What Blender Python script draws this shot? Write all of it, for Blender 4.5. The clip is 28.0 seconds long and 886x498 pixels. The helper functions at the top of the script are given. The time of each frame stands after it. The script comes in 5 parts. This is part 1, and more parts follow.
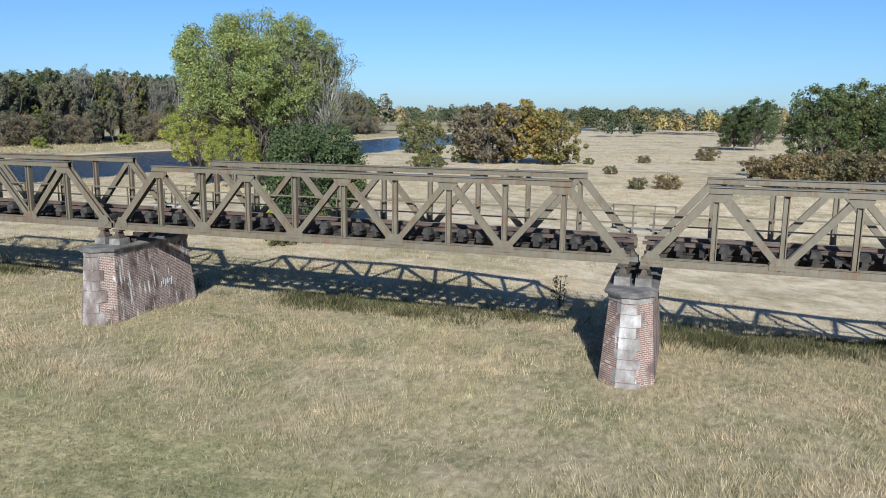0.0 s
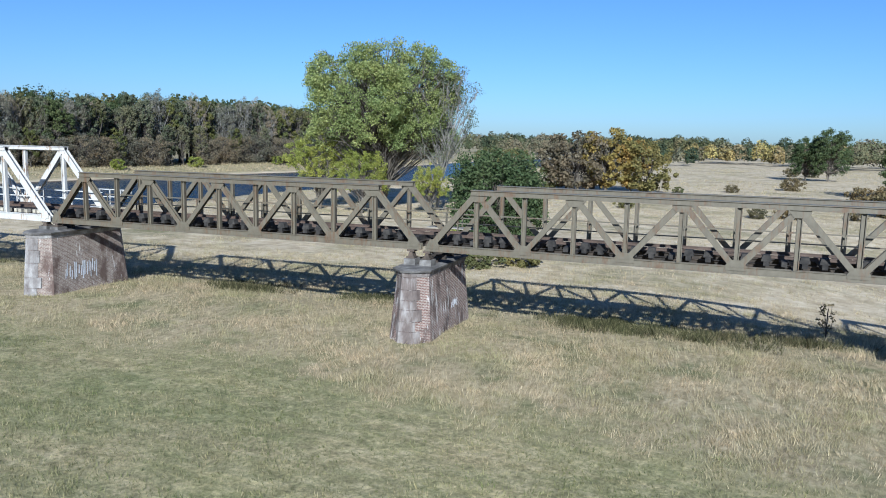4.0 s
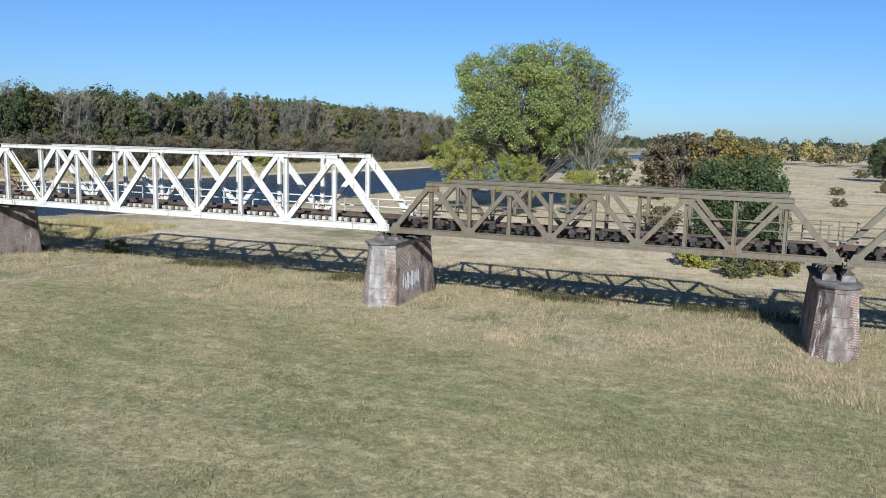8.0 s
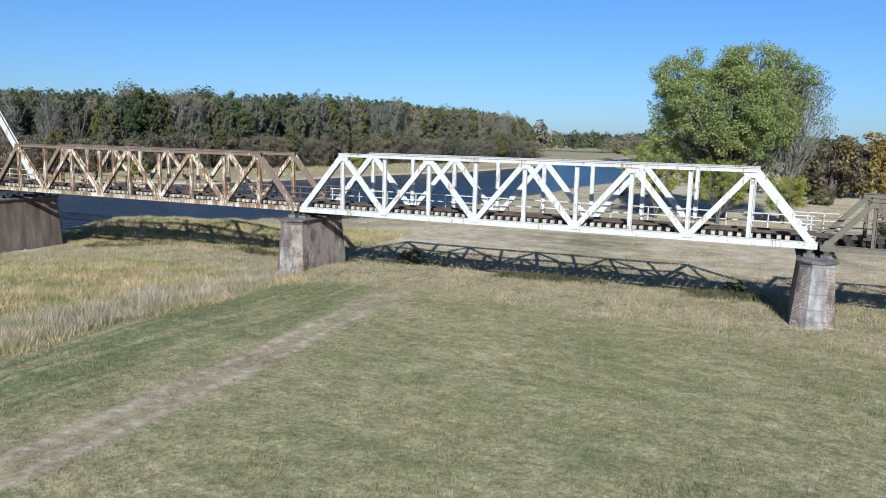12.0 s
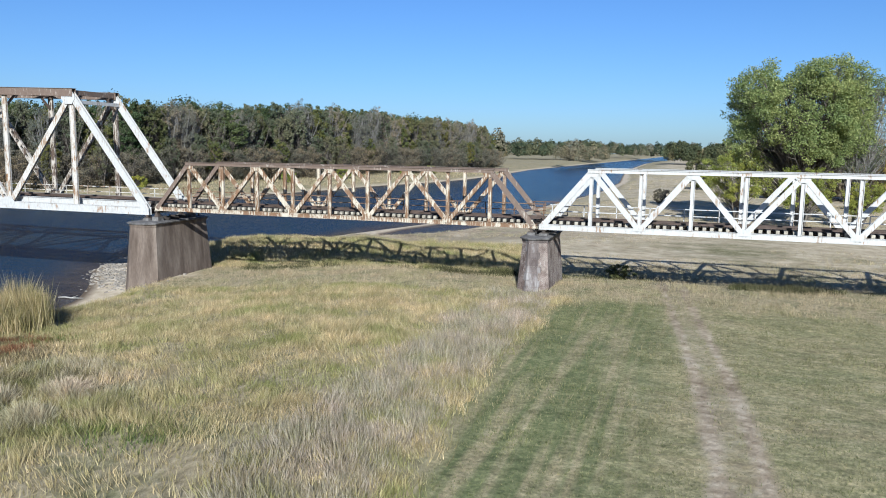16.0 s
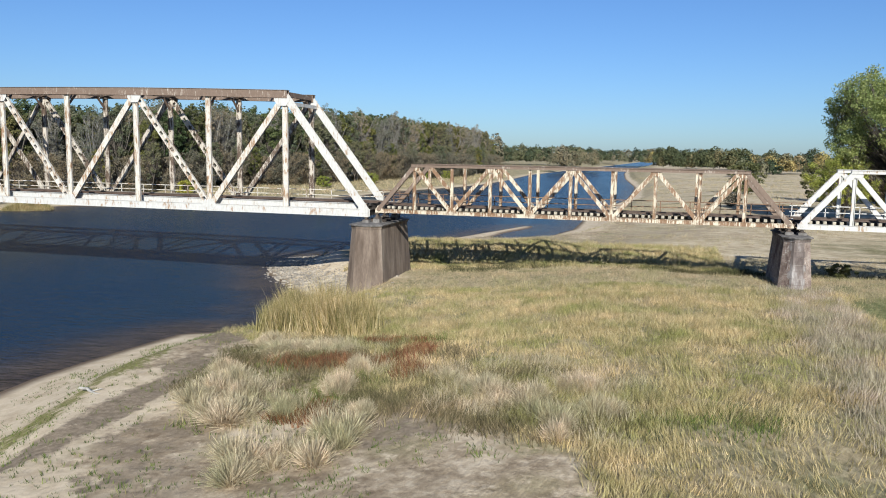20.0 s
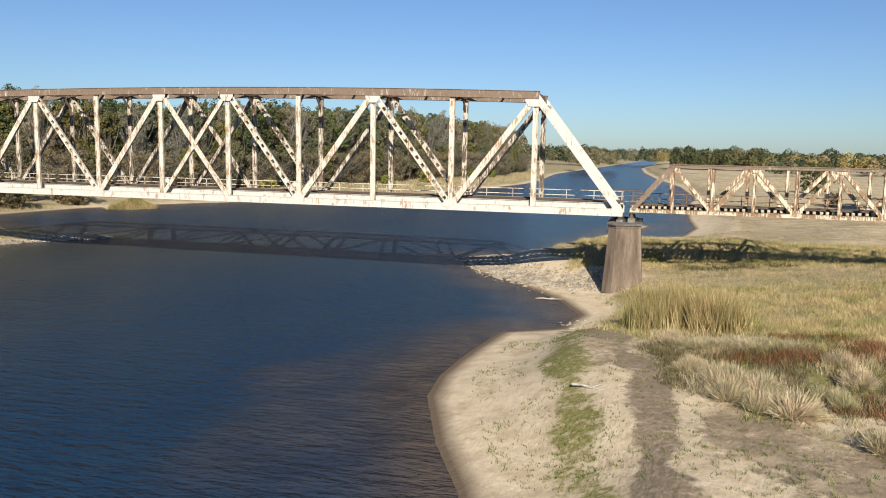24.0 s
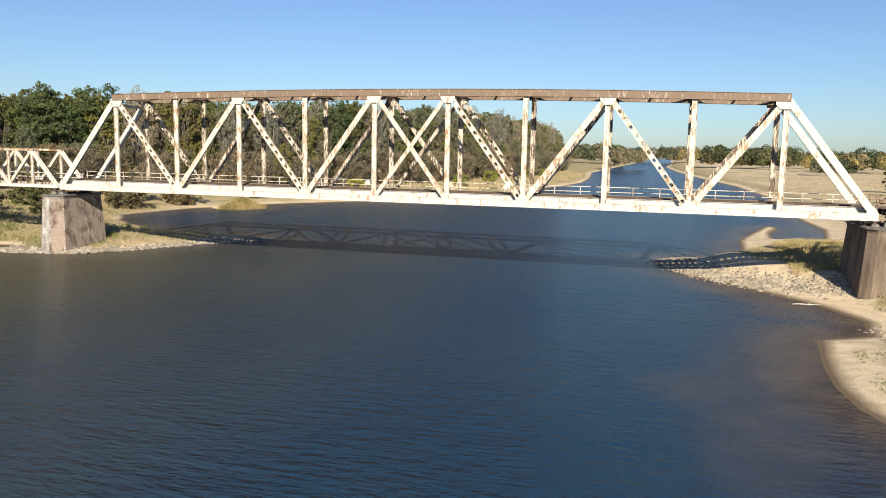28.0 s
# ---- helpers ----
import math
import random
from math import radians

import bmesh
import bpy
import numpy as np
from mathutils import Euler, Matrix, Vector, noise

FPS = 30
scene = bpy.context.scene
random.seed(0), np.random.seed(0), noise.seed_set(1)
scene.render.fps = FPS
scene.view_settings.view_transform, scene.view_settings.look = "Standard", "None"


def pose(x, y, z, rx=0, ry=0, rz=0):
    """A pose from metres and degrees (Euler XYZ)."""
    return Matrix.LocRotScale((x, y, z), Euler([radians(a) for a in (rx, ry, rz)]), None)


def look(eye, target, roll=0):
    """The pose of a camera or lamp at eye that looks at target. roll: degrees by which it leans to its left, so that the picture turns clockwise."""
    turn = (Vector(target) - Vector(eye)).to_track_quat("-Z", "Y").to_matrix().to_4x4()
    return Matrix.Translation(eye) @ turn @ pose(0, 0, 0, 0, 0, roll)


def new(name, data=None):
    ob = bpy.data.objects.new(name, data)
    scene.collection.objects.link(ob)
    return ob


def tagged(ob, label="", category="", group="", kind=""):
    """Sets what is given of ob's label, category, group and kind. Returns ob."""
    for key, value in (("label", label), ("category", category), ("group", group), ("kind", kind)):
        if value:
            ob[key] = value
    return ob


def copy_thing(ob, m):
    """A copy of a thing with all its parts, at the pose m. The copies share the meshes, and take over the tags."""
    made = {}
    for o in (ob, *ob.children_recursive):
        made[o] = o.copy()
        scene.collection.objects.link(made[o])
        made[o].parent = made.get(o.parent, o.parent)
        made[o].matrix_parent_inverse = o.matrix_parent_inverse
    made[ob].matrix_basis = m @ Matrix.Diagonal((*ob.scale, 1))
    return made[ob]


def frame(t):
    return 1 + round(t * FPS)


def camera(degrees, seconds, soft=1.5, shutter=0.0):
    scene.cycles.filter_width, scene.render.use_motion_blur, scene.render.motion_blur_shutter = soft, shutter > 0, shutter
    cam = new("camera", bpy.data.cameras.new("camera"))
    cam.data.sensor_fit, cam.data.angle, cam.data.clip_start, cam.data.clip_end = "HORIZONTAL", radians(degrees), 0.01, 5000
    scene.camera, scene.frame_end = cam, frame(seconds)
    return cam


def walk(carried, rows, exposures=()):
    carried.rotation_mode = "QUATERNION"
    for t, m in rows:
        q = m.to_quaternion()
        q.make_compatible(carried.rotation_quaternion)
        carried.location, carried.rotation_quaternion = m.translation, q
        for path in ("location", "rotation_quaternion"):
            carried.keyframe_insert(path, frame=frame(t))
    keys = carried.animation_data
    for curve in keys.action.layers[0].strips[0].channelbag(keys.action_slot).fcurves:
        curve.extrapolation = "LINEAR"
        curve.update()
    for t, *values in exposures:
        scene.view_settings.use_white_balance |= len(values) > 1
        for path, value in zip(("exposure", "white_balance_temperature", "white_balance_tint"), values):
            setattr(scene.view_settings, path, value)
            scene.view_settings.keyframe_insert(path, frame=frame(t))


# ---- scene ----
cam = camera(61.0, 28.0, soft=1.0)
# seconds, x, y, z, tilt, heading, lean
PATH = [
    (0, -1.27, -31.84, 14.10, 80.06, 17.99, 0.58),
    (0.5, -2.55, -32.49, 14.00, 79.99, 18.10, 0.72),
    (1, -3.93, -33.17, 13.91, 79.90, 18.39, 0.85),
    (1.5, -5.43, -33.84, 13.83, 79.86, 18.69, 0.94),
    (1.6, -5.76, -33.98, 13.82, 79.90, 18.76, 0.95),
    (1.7, -6.08, -34.11, 13.81, 80.36, 18.83, 0.96),
    (1.8, -6.40, -34.25, 13.81, 81.18, 18.91, 0.98),
    (1.9, -6.73, -34.39, 13.80, 81.81, 18.98, 0.99),
    (2, -7.05, -34.53, 13.79, 81.87, 19.06, 1.01),
    (2.5, -8.79, -35.25, 13.79, 81.82, 19.44, 1.10),
    (3, -10.66, -36.02, 13.83, 81.86, 19.81, 1.21),
    (3.5, -12.71, -36.84, 13.89, 81.95, 20.06, 1.24),
    (4, -14.92, -37.63, 13.94, 82.00, 20.01, 1.25),
    (4.5, -17.24, -38.40, 13.98, 82.02, 19.88, 1.25),
    (5, -19.66, -39.16, 14.00, 82.00, 19.78, 1.26),
    (5.5, -22.13, -39.96, 14.02, 81.96, 19.81, 1.28),
    (6, -24.65, -40.79, 14.03, 81.90, 19.99, 1.31),
    (6.5, -27.25, -41.63, 14.03, 81.83, 20.22, 1.33),
    (7, -29.93, -42.46, 14.05, 81.79, 20.38, 1.33),
    (7.5, -32.64, -43.27, 14.09, 81.79, 20.43, 1.35),
    (8, -35.49, -44.13, 14.15, 81.83, 20.92, 1.39),
    (8.5, -38.39, -44.99, 14.22, 81.92, 21.44, 1.45),
    (9, -41.29, -45.93, 14.29, 81.93, 21.86, 1.53),
    (9.5, -44.21, -46.88, 14.32, 81.86, 22.16, 1.58),
    (10, -47.18, -47.77, 14.33, 81.79, 22.43, 1.60),
    (10.5, -50.15, -48.65, 14.34, 81.72, 22.76, 1.57),
    (11, -53.11, -49.53, 14.32, 81.65, 23.01, 1.51),
    (11.5, -56.07, -50.40, 14.33, 81.65, 23.27, 1.47),
    (12, -59.02, -51.29, 14.37, 81.71, 23.49, 1.48),
    (12.5, -61.98, -52.17, 14.39, 81.76, 23.67, 1.49),
    (13, -64.94, -53.10, 14.42, 81.81, 23.76, 1.49),
    (13.5, -67.92, -54.04, 14.46, 81.94, 23.78, 1.45),
    (14, -70.95, -55.00, 14.48, 82.06, 23.80, 1.37),
    (14.5, -73.99, -55.98, 14.49, 82.16, 23.80, 1.27),
    (15, -77.01, -56.99, 14.50, 82.24, 23.79, 1.19),
    (15.5, -79.99, -58.03, 14.49, 82.26, 23.17, 1.13),
    (15.6, -80.58, -58.24, 14.49, 82.29, 22.24, 1.08),
    (15.7, -81.16, -58.46, 14.49, 82.32, 21.08, 1.03),
    (15.8, -81.74, -58.67, 14.49, 82.35, 20.15, 0.98),
    (15.9, -82.32, -58.88, 14.49, 82.38, 19.14, 0.93),
    (16, -82.90, -59.10, 14.48, 82.42, 17.98, 0.88),
    (16.1, -83.48, -59.29, 14.48, 82.46, 16.51, 0.86),
    (16.2, -84.05, -59.49, 14.48, 82.51, 15.89, 0.83),
    (16.3, -84.62, -59.69, 14.47, 82.55, 15.55, 0.81),
    (16.4, -85.19, -59.89, 14.47, 82.60, 15.43, 0.79),
    (16.5, -85.76, -60.09, 14.46, 82.65, 15.43, 0.77),
    (17, -88.55, -60.98, 14.42, 82.74, 15.60, 0.93),
    (17.5, -91.30, -61.82, 14.35, 82.84, 15.39, 0.94),
    (18, -94.05, -62.68, 14.27, 82.95, 15.42, 0.94),
    (18.5, -96.84, -63.61, 14.16, 83.02, 15.60, 0.94),
    (19, -99.67, -64.60, 14.02, 82.97, 15.62, 0.92),
    (19.5, -102.56, -65.64, 13.87, 82.87, 15.53, 0.92),
    (20, -105.53, -66.74, 13.77, 82.89, 15.49, 0.94),
    (20.5, -108.51, -67.79, 13.71, 82.97, 15.44, 0.97),
    (21, -111.54, -68.79, 13.68, 83.06, 15.45, 0.98),
    (21.5, -114.51, -69.74, 13.65, 83.11, 14.99, 0.98),
    (22, -117.51, -70.72, 13.62, 83.10, 15.04, 1.00),
    (22.5, -120.48, -71.67, 13.59, 83.08, 15.07, 1.01),
    (23, -123.44, -72.58, 13.56, 83.00, 15.17, 1.03),
    (23.5, -126.41, -73.44, 13.52, 82.90, 15.12, 1.06),
    (24, -129.37, -74.24, 13.49, 82.80, 14.92, 1.09),
    (24.5, -132.33, -74.98, 13.47, 82.71, 14.80, 1.13),
    (25, -135.29, -75.65, 13.46, 82.68, 14.83, 1.12),
    (25.5, -138.21, -76.26, 13.47, 82.69, 14.88, 1.07),
    (26, -141.09, -76.86, 13.48, 82.66, 14.95, 1.02),
    (26.5, -143.91, -77.51, 13.50, 82.66, 15.04, 1.03),
    (27, -146.70, -78.18, 13.51, 82.64, 15.14, 1.07),
    (27.5, -149.47, -78.84, 13.53, 82.62, 15.22, 1.10),
    (28, -152.24, -79.48, 13.55, 82.63, 15.31, 1.14),
]
walk(cam, [(t, pose(x, y, z, tilt, 0, turn) @ pose(0, 0, 0, 0, 0, lean)) for t, x, y, z, tilt, turn, lean in PATH],
     [(0, 0.82, 5600, 6), (1, 0.81, 5500, 6), (2, 0.79, 5180, 5), (3.5, 0.78, 5180, 5), (6.5, 0.75, 5550, 6), (9, 0.72, 5550, 6), (13, 0.66, 5350, 5), (17, 0.66, 5480, 6), (20, 0.67, 5900, 6), (22, 0.67, 6400, 6), (25, 0.81, 7000, 8), (28, 0.95, 7200, 8)])

# ---- light ----
SUN_TO = Vector((0.58, -1.85, 1.0)).normalized()
world = bpy.data.worlds.new("world")
scene.world = world
world.use_nodes = True
wn = world.node_tree
sky = wn.nodes.new("ShaderNodeTexSky")
sky.sky_type = "NISHITA"
sky.sun_disc = False
sky.sun_elevation = math.asin(SUN_TO.z)
sky.sun_rotation = math.atan2(SUN_TO.x, SUN_TO.y)
sky.altitude = 100
sky.air_density = 1.0
sky.dust_density = 0.5
sky.ozone_density = 2.0
tint = wn.nodes.new("ShaderNodeMix")
tint.data_type, tint.blend_type = "RGBA", "MULTIPLY"
tint.inputs[0].default_value = 1.0
tint.inputs[7].default_value = (0.69, 0.885, 1.24, 1)
wn.links.new(sky.outputs[0], tint.inputs[6])
wn.links.new(tint.outputs[2], wn.nodes["Background"].inputs[0])
wn.nodes["Background"].inputs[1].default_value = 0.054
sun_data = bpy.data.lights.new("sun", "SUN")
sun_data.energy, sun_data.angle, sun_data.color = 5.0, radians(0.5), (1.0, 0.93, 0.82)
sun = new("sun", sun_data)
sun.matrix_world = look(SUN_TO * 300, (0, 0, 0))

# ---- materials ----
def material(name, rough=0.8, metal=0.0, spec=0.4):
    m = bpy.data.materials.new(name)
    m.use_nodes = True
    b = m.node_tree.nodes["Principled BSDF"]
    b.inputs["Roughness"].default_value = rough
    b.inputs["Metallic"].default_value = metal
    b.inputs["Specular IOR Level"].default_value = spec
    return m, m.node_tree, b


def node(nt, kind, **values):
    n = nt.nodes.new(kind)
    for key, value in values.items():
        if key in n.inputs:
            n.inputs[key].default_value = value
    return n


def coords(nt, scale=(1, 1, 1)):
    geo = nt.nodes.new("ShaderNodeNewGeometry")
    mp = nt.nodes.new("ShaderNodeMapping")
    mp.inputs["Scale"].default_value = scale
    nt.links.new(geo.outputs["Position"], mp.inputs["Vector"])
    return mp.outputs[0]


def noise_tex(nt, scale, detail=4.0, stretch=(1, 1, 1), rough=0.6):
    n = node(nt, "ShaderNodeTexNoise", Scale=scale, Detail=detail, Roughness=rough)
    nt.links.new(coords(nt, stretch), n.inputs["Vector"])
    return n.outputs["Fac"]


def ramp(nt, fac, stops):
    r = nt.nodes.new("ShaderNodeValToRGB")
    e = r.color_ramp.elements
    while len(e) < len(stops):
        e.new(0.5)
    for el, (p, c) in zip(e, stops):
        el.position = p
        el.color = (*c, 1) if len(c) == 3 else c
    nt.links.new(fac, r.inputs[0])
    return r.outputs[0]


def mix(nt, fac, a, b, mode="MIX"):
    m = nt.nodes.new("ShaderNodeMix")
    m.data_type = "RGBA"
    m.blend_type = mode
    for socket, value in ((m.inputs[0], fac), (m.inputs[6], a), (m.inputs[7], b)):
        if isinstance(value, bpy.types.NodeSocket):
            nt.links.new(value, socket)
        else:
            socket.default_value = value if isinstance(value, (int, float)) else (*value[:3], 1)
    return m.outputs[2]


def bump(nt, b, height, strength=0.3, dist=0.05):
    n = node(nt, "ShaderNodeBump", Strength=strength, Distance=dist)
    nt.links.new(height, n.inputs["Height"])
    nt.links.new(n.outputs[0], b.inputs["Normal"])


BW = ((0, 0, 0), (1, 1, 1))


def step(nt, fac, lo, hi):
    return ramp(nt, fac, ((lo, BW[0]), (hi, BW[1])))


def mottled(name, low, mid, high, scale=1.5, fine=14.0, rough=0.85, bumps=0.3, stretch=(1, 1, 1), dist=0.03, metal=0.0, spec=0.3):
    m, nt, b = material(name, rough, metal, spec)
    big = noise_tex(nt, scale, 5, stretch)
    col = ramp(nt, big, ((0.3, low), (0.5, mid), (0.72, high)))
    small = noise_tex(nt, fine, 3, stretch)
    col = mix(nt, 0.55, col, ramp(nt, small, ((0.25, (0.45, 0.45, 0.45)), (0.75, (1, 1, 1)))), "MULTIPLY")
    nt.links.new(col, b.inputs["Base Color"])
    bump(nt, b, small, bumps, dist)
    return m


def painted_steel(name, paint_a, paint_b, rust_a, rust_b, lo, hi, rough=0.55):
    """Paint that flakes to rust in blotches and in streaks that run down."""
    m, nt, b = material(name, rough, 0.0, 0.4)
    paint = mix(nt, noise_tex(nt, 2.2, 4), paint_a, paint_b)
    rust = mix(nt, noise_tex(nt, 9.0, 4), rust_a, rust_b)
    blotch = noise_tex(nt, 1.1, 8, (1, 1, 0.6), 0.7)
    streak = noise_tex(nt, 3.0, 5, (2.5, 2.5, 0.35), 0.65)
    add = node(nt, "ShaderNodeMath")
    add.operation = "MULTIPLY"
    nt.links.new(blotch, add.inputs[0])
    nt.links.new(streak, add.inputs[1])
    fac = step(nt, add.outputs[0], lo, hi)
    col = mix(nt, fac, paint, rust)
    grime = ramp(nt, noise_tex(nt, 6.0, 5, (1, 1, 0.4)), ((0.3, (0.72, 0.70, 0.66)), (0.6, (1, 1, 1))))
    col = mix(nt, 0.6, col, grime, "MULTIPLY")
    nt.links.new(col, b.inputs["Base Color"])
    bump(nt, b, noise_tex(nt, 22.0, 3), 0.2, 0.01)
    return m


OLIVE = painted_steel("olive_paint", (0.090, 0.076, 0.052), (0.148, 0.127, 0.091), (0.075, 0.046, 0.028), (0.15, 0.092, 0.05), 0.255, 0.36, 0.55)
WHITE = painted_steel("white_paint", (0.53, 0.515, 0.485), (0.42, 0.40, 0.37), (0.21, 0.12, 0.07), (0.34, 0.24, 0.15), 0.300, 0.360)
STREAKED = painted_steel("streaked_white_paint", (0.57, 0.54, 0.48), (0.46, 0.42, 0.36), (0.20, 0.115, 0.06), (0.33, 0.22, 0.13), 0.245, 0.315)
RUSTY = painted_steel("rusty_white_paint", (0.58, 0.52, 0.41), (0.45, 0.38, 0.28), (0.12, 0.066, 0.036), (0.26, 0.15, 0.078), 0.215, 0.265)
RUST = mottled("rust", (0.10, 0.055, 0.03), (0.18, 0.10, 0.055), (0.27, 0.17, 0.10), 2.0, 16.0, 0.8)
RUST_TOP = painted_steel("rusted_chord_paint", (0.52, 0.46, 0.39), (0.36, 0.30, 0.24), (0.115, 0.078, 0.056), (0.20, 0.142, 0.105), 0.135, 0.205, 0.7)
# Rust darkened further: shade on the far truss is put into the paint.
INNER = painted_steel("rusted_shaded_paint", (0.50, 0.45, 0.38), (0.38, 0.33, 0.27), (0.050, 0.036, 0.027), (0.13, 0.085, 0.055), 0.225, 0.275, 0.75)
RAIL_STEEL = mottled("rail_steel", (0.05, 0.035, 0.025), (0.09, 0.06, 0.045), (0.13, 0.09, 0.07), 1.0, 20.0, 0.6)
DARK_WOOD = mottled("tarred_sleeper_wood", (0.016, 0.014, 0.013), (0.035, 0.031, 0.028), (0.075, 0.066, 0.058), 3.0, 20.0, 0.9)
PALE_WOOD = mottled("bleached_sleeper_end", (0.27, 0.235, 0.18), (0.43, 0.38, 0.295), (0.58, 0.52, 0.41), 3.0, 18.0, 0.9)
PLANK = mottled("weathered_plank", (0.16, 0.14, 0.12), (0.27, 0.24, 0.20), (0.38, 0.34, 0.29), 1.2, 12.0, 0.9, stretch=(0.3, 2, 2))
DECK_DARK = mottled("near_black_steel", (0.018, 0.015, 0.013), (0.040, 0.032, 0.026), (0.085, 0.062, 0.046), 1.5, 12.0, 0.85)
BEARING = mottled("old_bearing_steel", (0.035, 0.028, 0.023), (0.075, 0.058, 0.045), (0.14, 0.10, 0.075), 2.0, 14.0, 0.75)


def masonry(name, brick_a, brick_b, stain, block_share=0.3, lime_from=0.58):
    m, nt, b = material(name, 0.92, 0, 0.2)
    geo = nt.nodes.new("ShaderNodeNewGeometry")
    sep = nt.nodes.new("ShaderNodeSeparateXYZ")
    nt.links.new(geo.outputs["Position"], sep.inputs[0])
    along = node(nt, "ShaderNodeMath")
    along.operation = "ADD"
    nt.links.new(sep.outputs[0], along.inputs[0])
    nt.links.new(sep.outputs[1], along.inputs[1])
    comb = nt.nodes.new("ShaderNodeCombineXYZ")
    nt.links.new(along.outputs[0], comb.inputs[0])
    nt.links.new(sep.outputs[2], comb.inputs[1])
    br = nt.nodes.new("ShaderNodeTexBrick")
    nt.links.new(comb.outputs[0], br.inputs["Vector"])
    br.inputs["Scale"].default_value = 1.0
    br.inputs["Brick Width"].default_value = 0.27
    br.inputs["Row Height"].default_value = 0.085
    br.inputs["Mortar Size"].default_value = 0.012
    br.inputs["Color1"].default_value = (*brick_a, 1)
    br.inputs["Color2"].default_value = (*brick_b, 1)
    br.inputs["Mortar"].default_value = (0.36, 0.32, 0.27, 1)
    blocks = nt.nodes.new("ShaderNodeTexBrick")
    nt.links.new(comb.outputs[0], blocks.inputs["Vector"])
    blocks.inputs["Scale"].default_value = 1.0
    blocks.inputs["Brick Width"].default_value = 1.15
    blocks.inputs["Row Height"].default_value = 0.52
    blocks.inputs["Mortar Size"].default_value = 0.02
    blocks.inputs["Color1"].default_value = (0.15, 0.118, 0.102, 1)
    blocks.inputs["Color2"].default_value = (0.27, 0.225, 0.20, 1)
    blocks.inputs["Mortar"].default_value = (0.12, 0.10, 0.09, 1)
    col = mix(nt, step(nt, noise_tex(nt, 0.7, 3), 1 - block_share, 1.04 - block_share), br.outputs["Color"], blocks.outputs["Color"])
    dirt = noise_tex(nt, 0.9, 6, (1, 1, 0.7), 0.65)
    col = mix(nt, step(nt, dirt, 0.48, 0.62), col, stain)
    lime = noise_tex(nt, 1.6, 8, (2.4, 2.4, 0.32), 0.75)
    col = mix(nt, step(nt, lime, lime_from, lime_from + 0.09), col, (0.60, 0.565, 0.53))
    nt.links.new(col, b.inputs["Base Color"])
    bump(nt, b, br.outputs["Fac"], 0.5, -0.02)
    return m


BRICK = masonry("old_brick", (0.145, 0.080, 0.066), (0.215, 0.125, 0.102), (0.105, 0.076, 0.067), 0.22, 0.575)
PATCHED = masonry("patched_masonry", (0.125, 0.070, 0.060), (0.20, 0.118, 0.10), (0.085, 0.060, 0.052), 0.30, 0.545)
STAINED = masonry("stained_masonry", (0.17, 0.118, 0.098), (0.25, 0.185, 0.155), (0.115, 0.080, 0.066), 0.28, 0.59)
STONE = mottled("pale_stone", (0.15, 0.125, 0.112), (0.28, 0.255, 0.238), (0.50, 0.475, 0.45), 1.4, 10.0, 0.9, 0.4, (1, 1, 0.6))
RENDER = mottled("stained_render", (0.13, 0.095, 0.080), (0.25, 0.205, 0.18), (0.42, 0.375, 0.345), 0.7, 7.0, 0.92, 0.3, (1.6, 1.6, 0.4))
CONCRETE = mottled("stained_concrete", (0.095, 0.068, 0.050), (0.172, 0.130, 0.099), (0.285, 0.230, 0.180), 0.6, 7.0, 0.92, 0.3, (1.8, 1.8, 0.35))
DULL_STONE = mottled("weathered_grey_stone", (0.095, 0.072, 0.063), (0.175, 0.142, 0.126), (0.40, 0.37, 0.345), 1.1, 8.0, 0.92, 0.4, (1.5, 1.5, 0.5))
CAPSTONE = mottled("dark_cap_stone", (0.08, 0.072, 0.065), (0.145, 0.132, 0.12), (0.26, 0.24, 0.22), 1.5, 9.0, 0.9, 0.4)
RUBBLE = mottled("rubble_stone", (0.20, 0.17, 0.135), (0.30, 0.26, 0.21), (0.42, 0.37, 0.305), 0.8, 8.0, 0.9, 0.4)

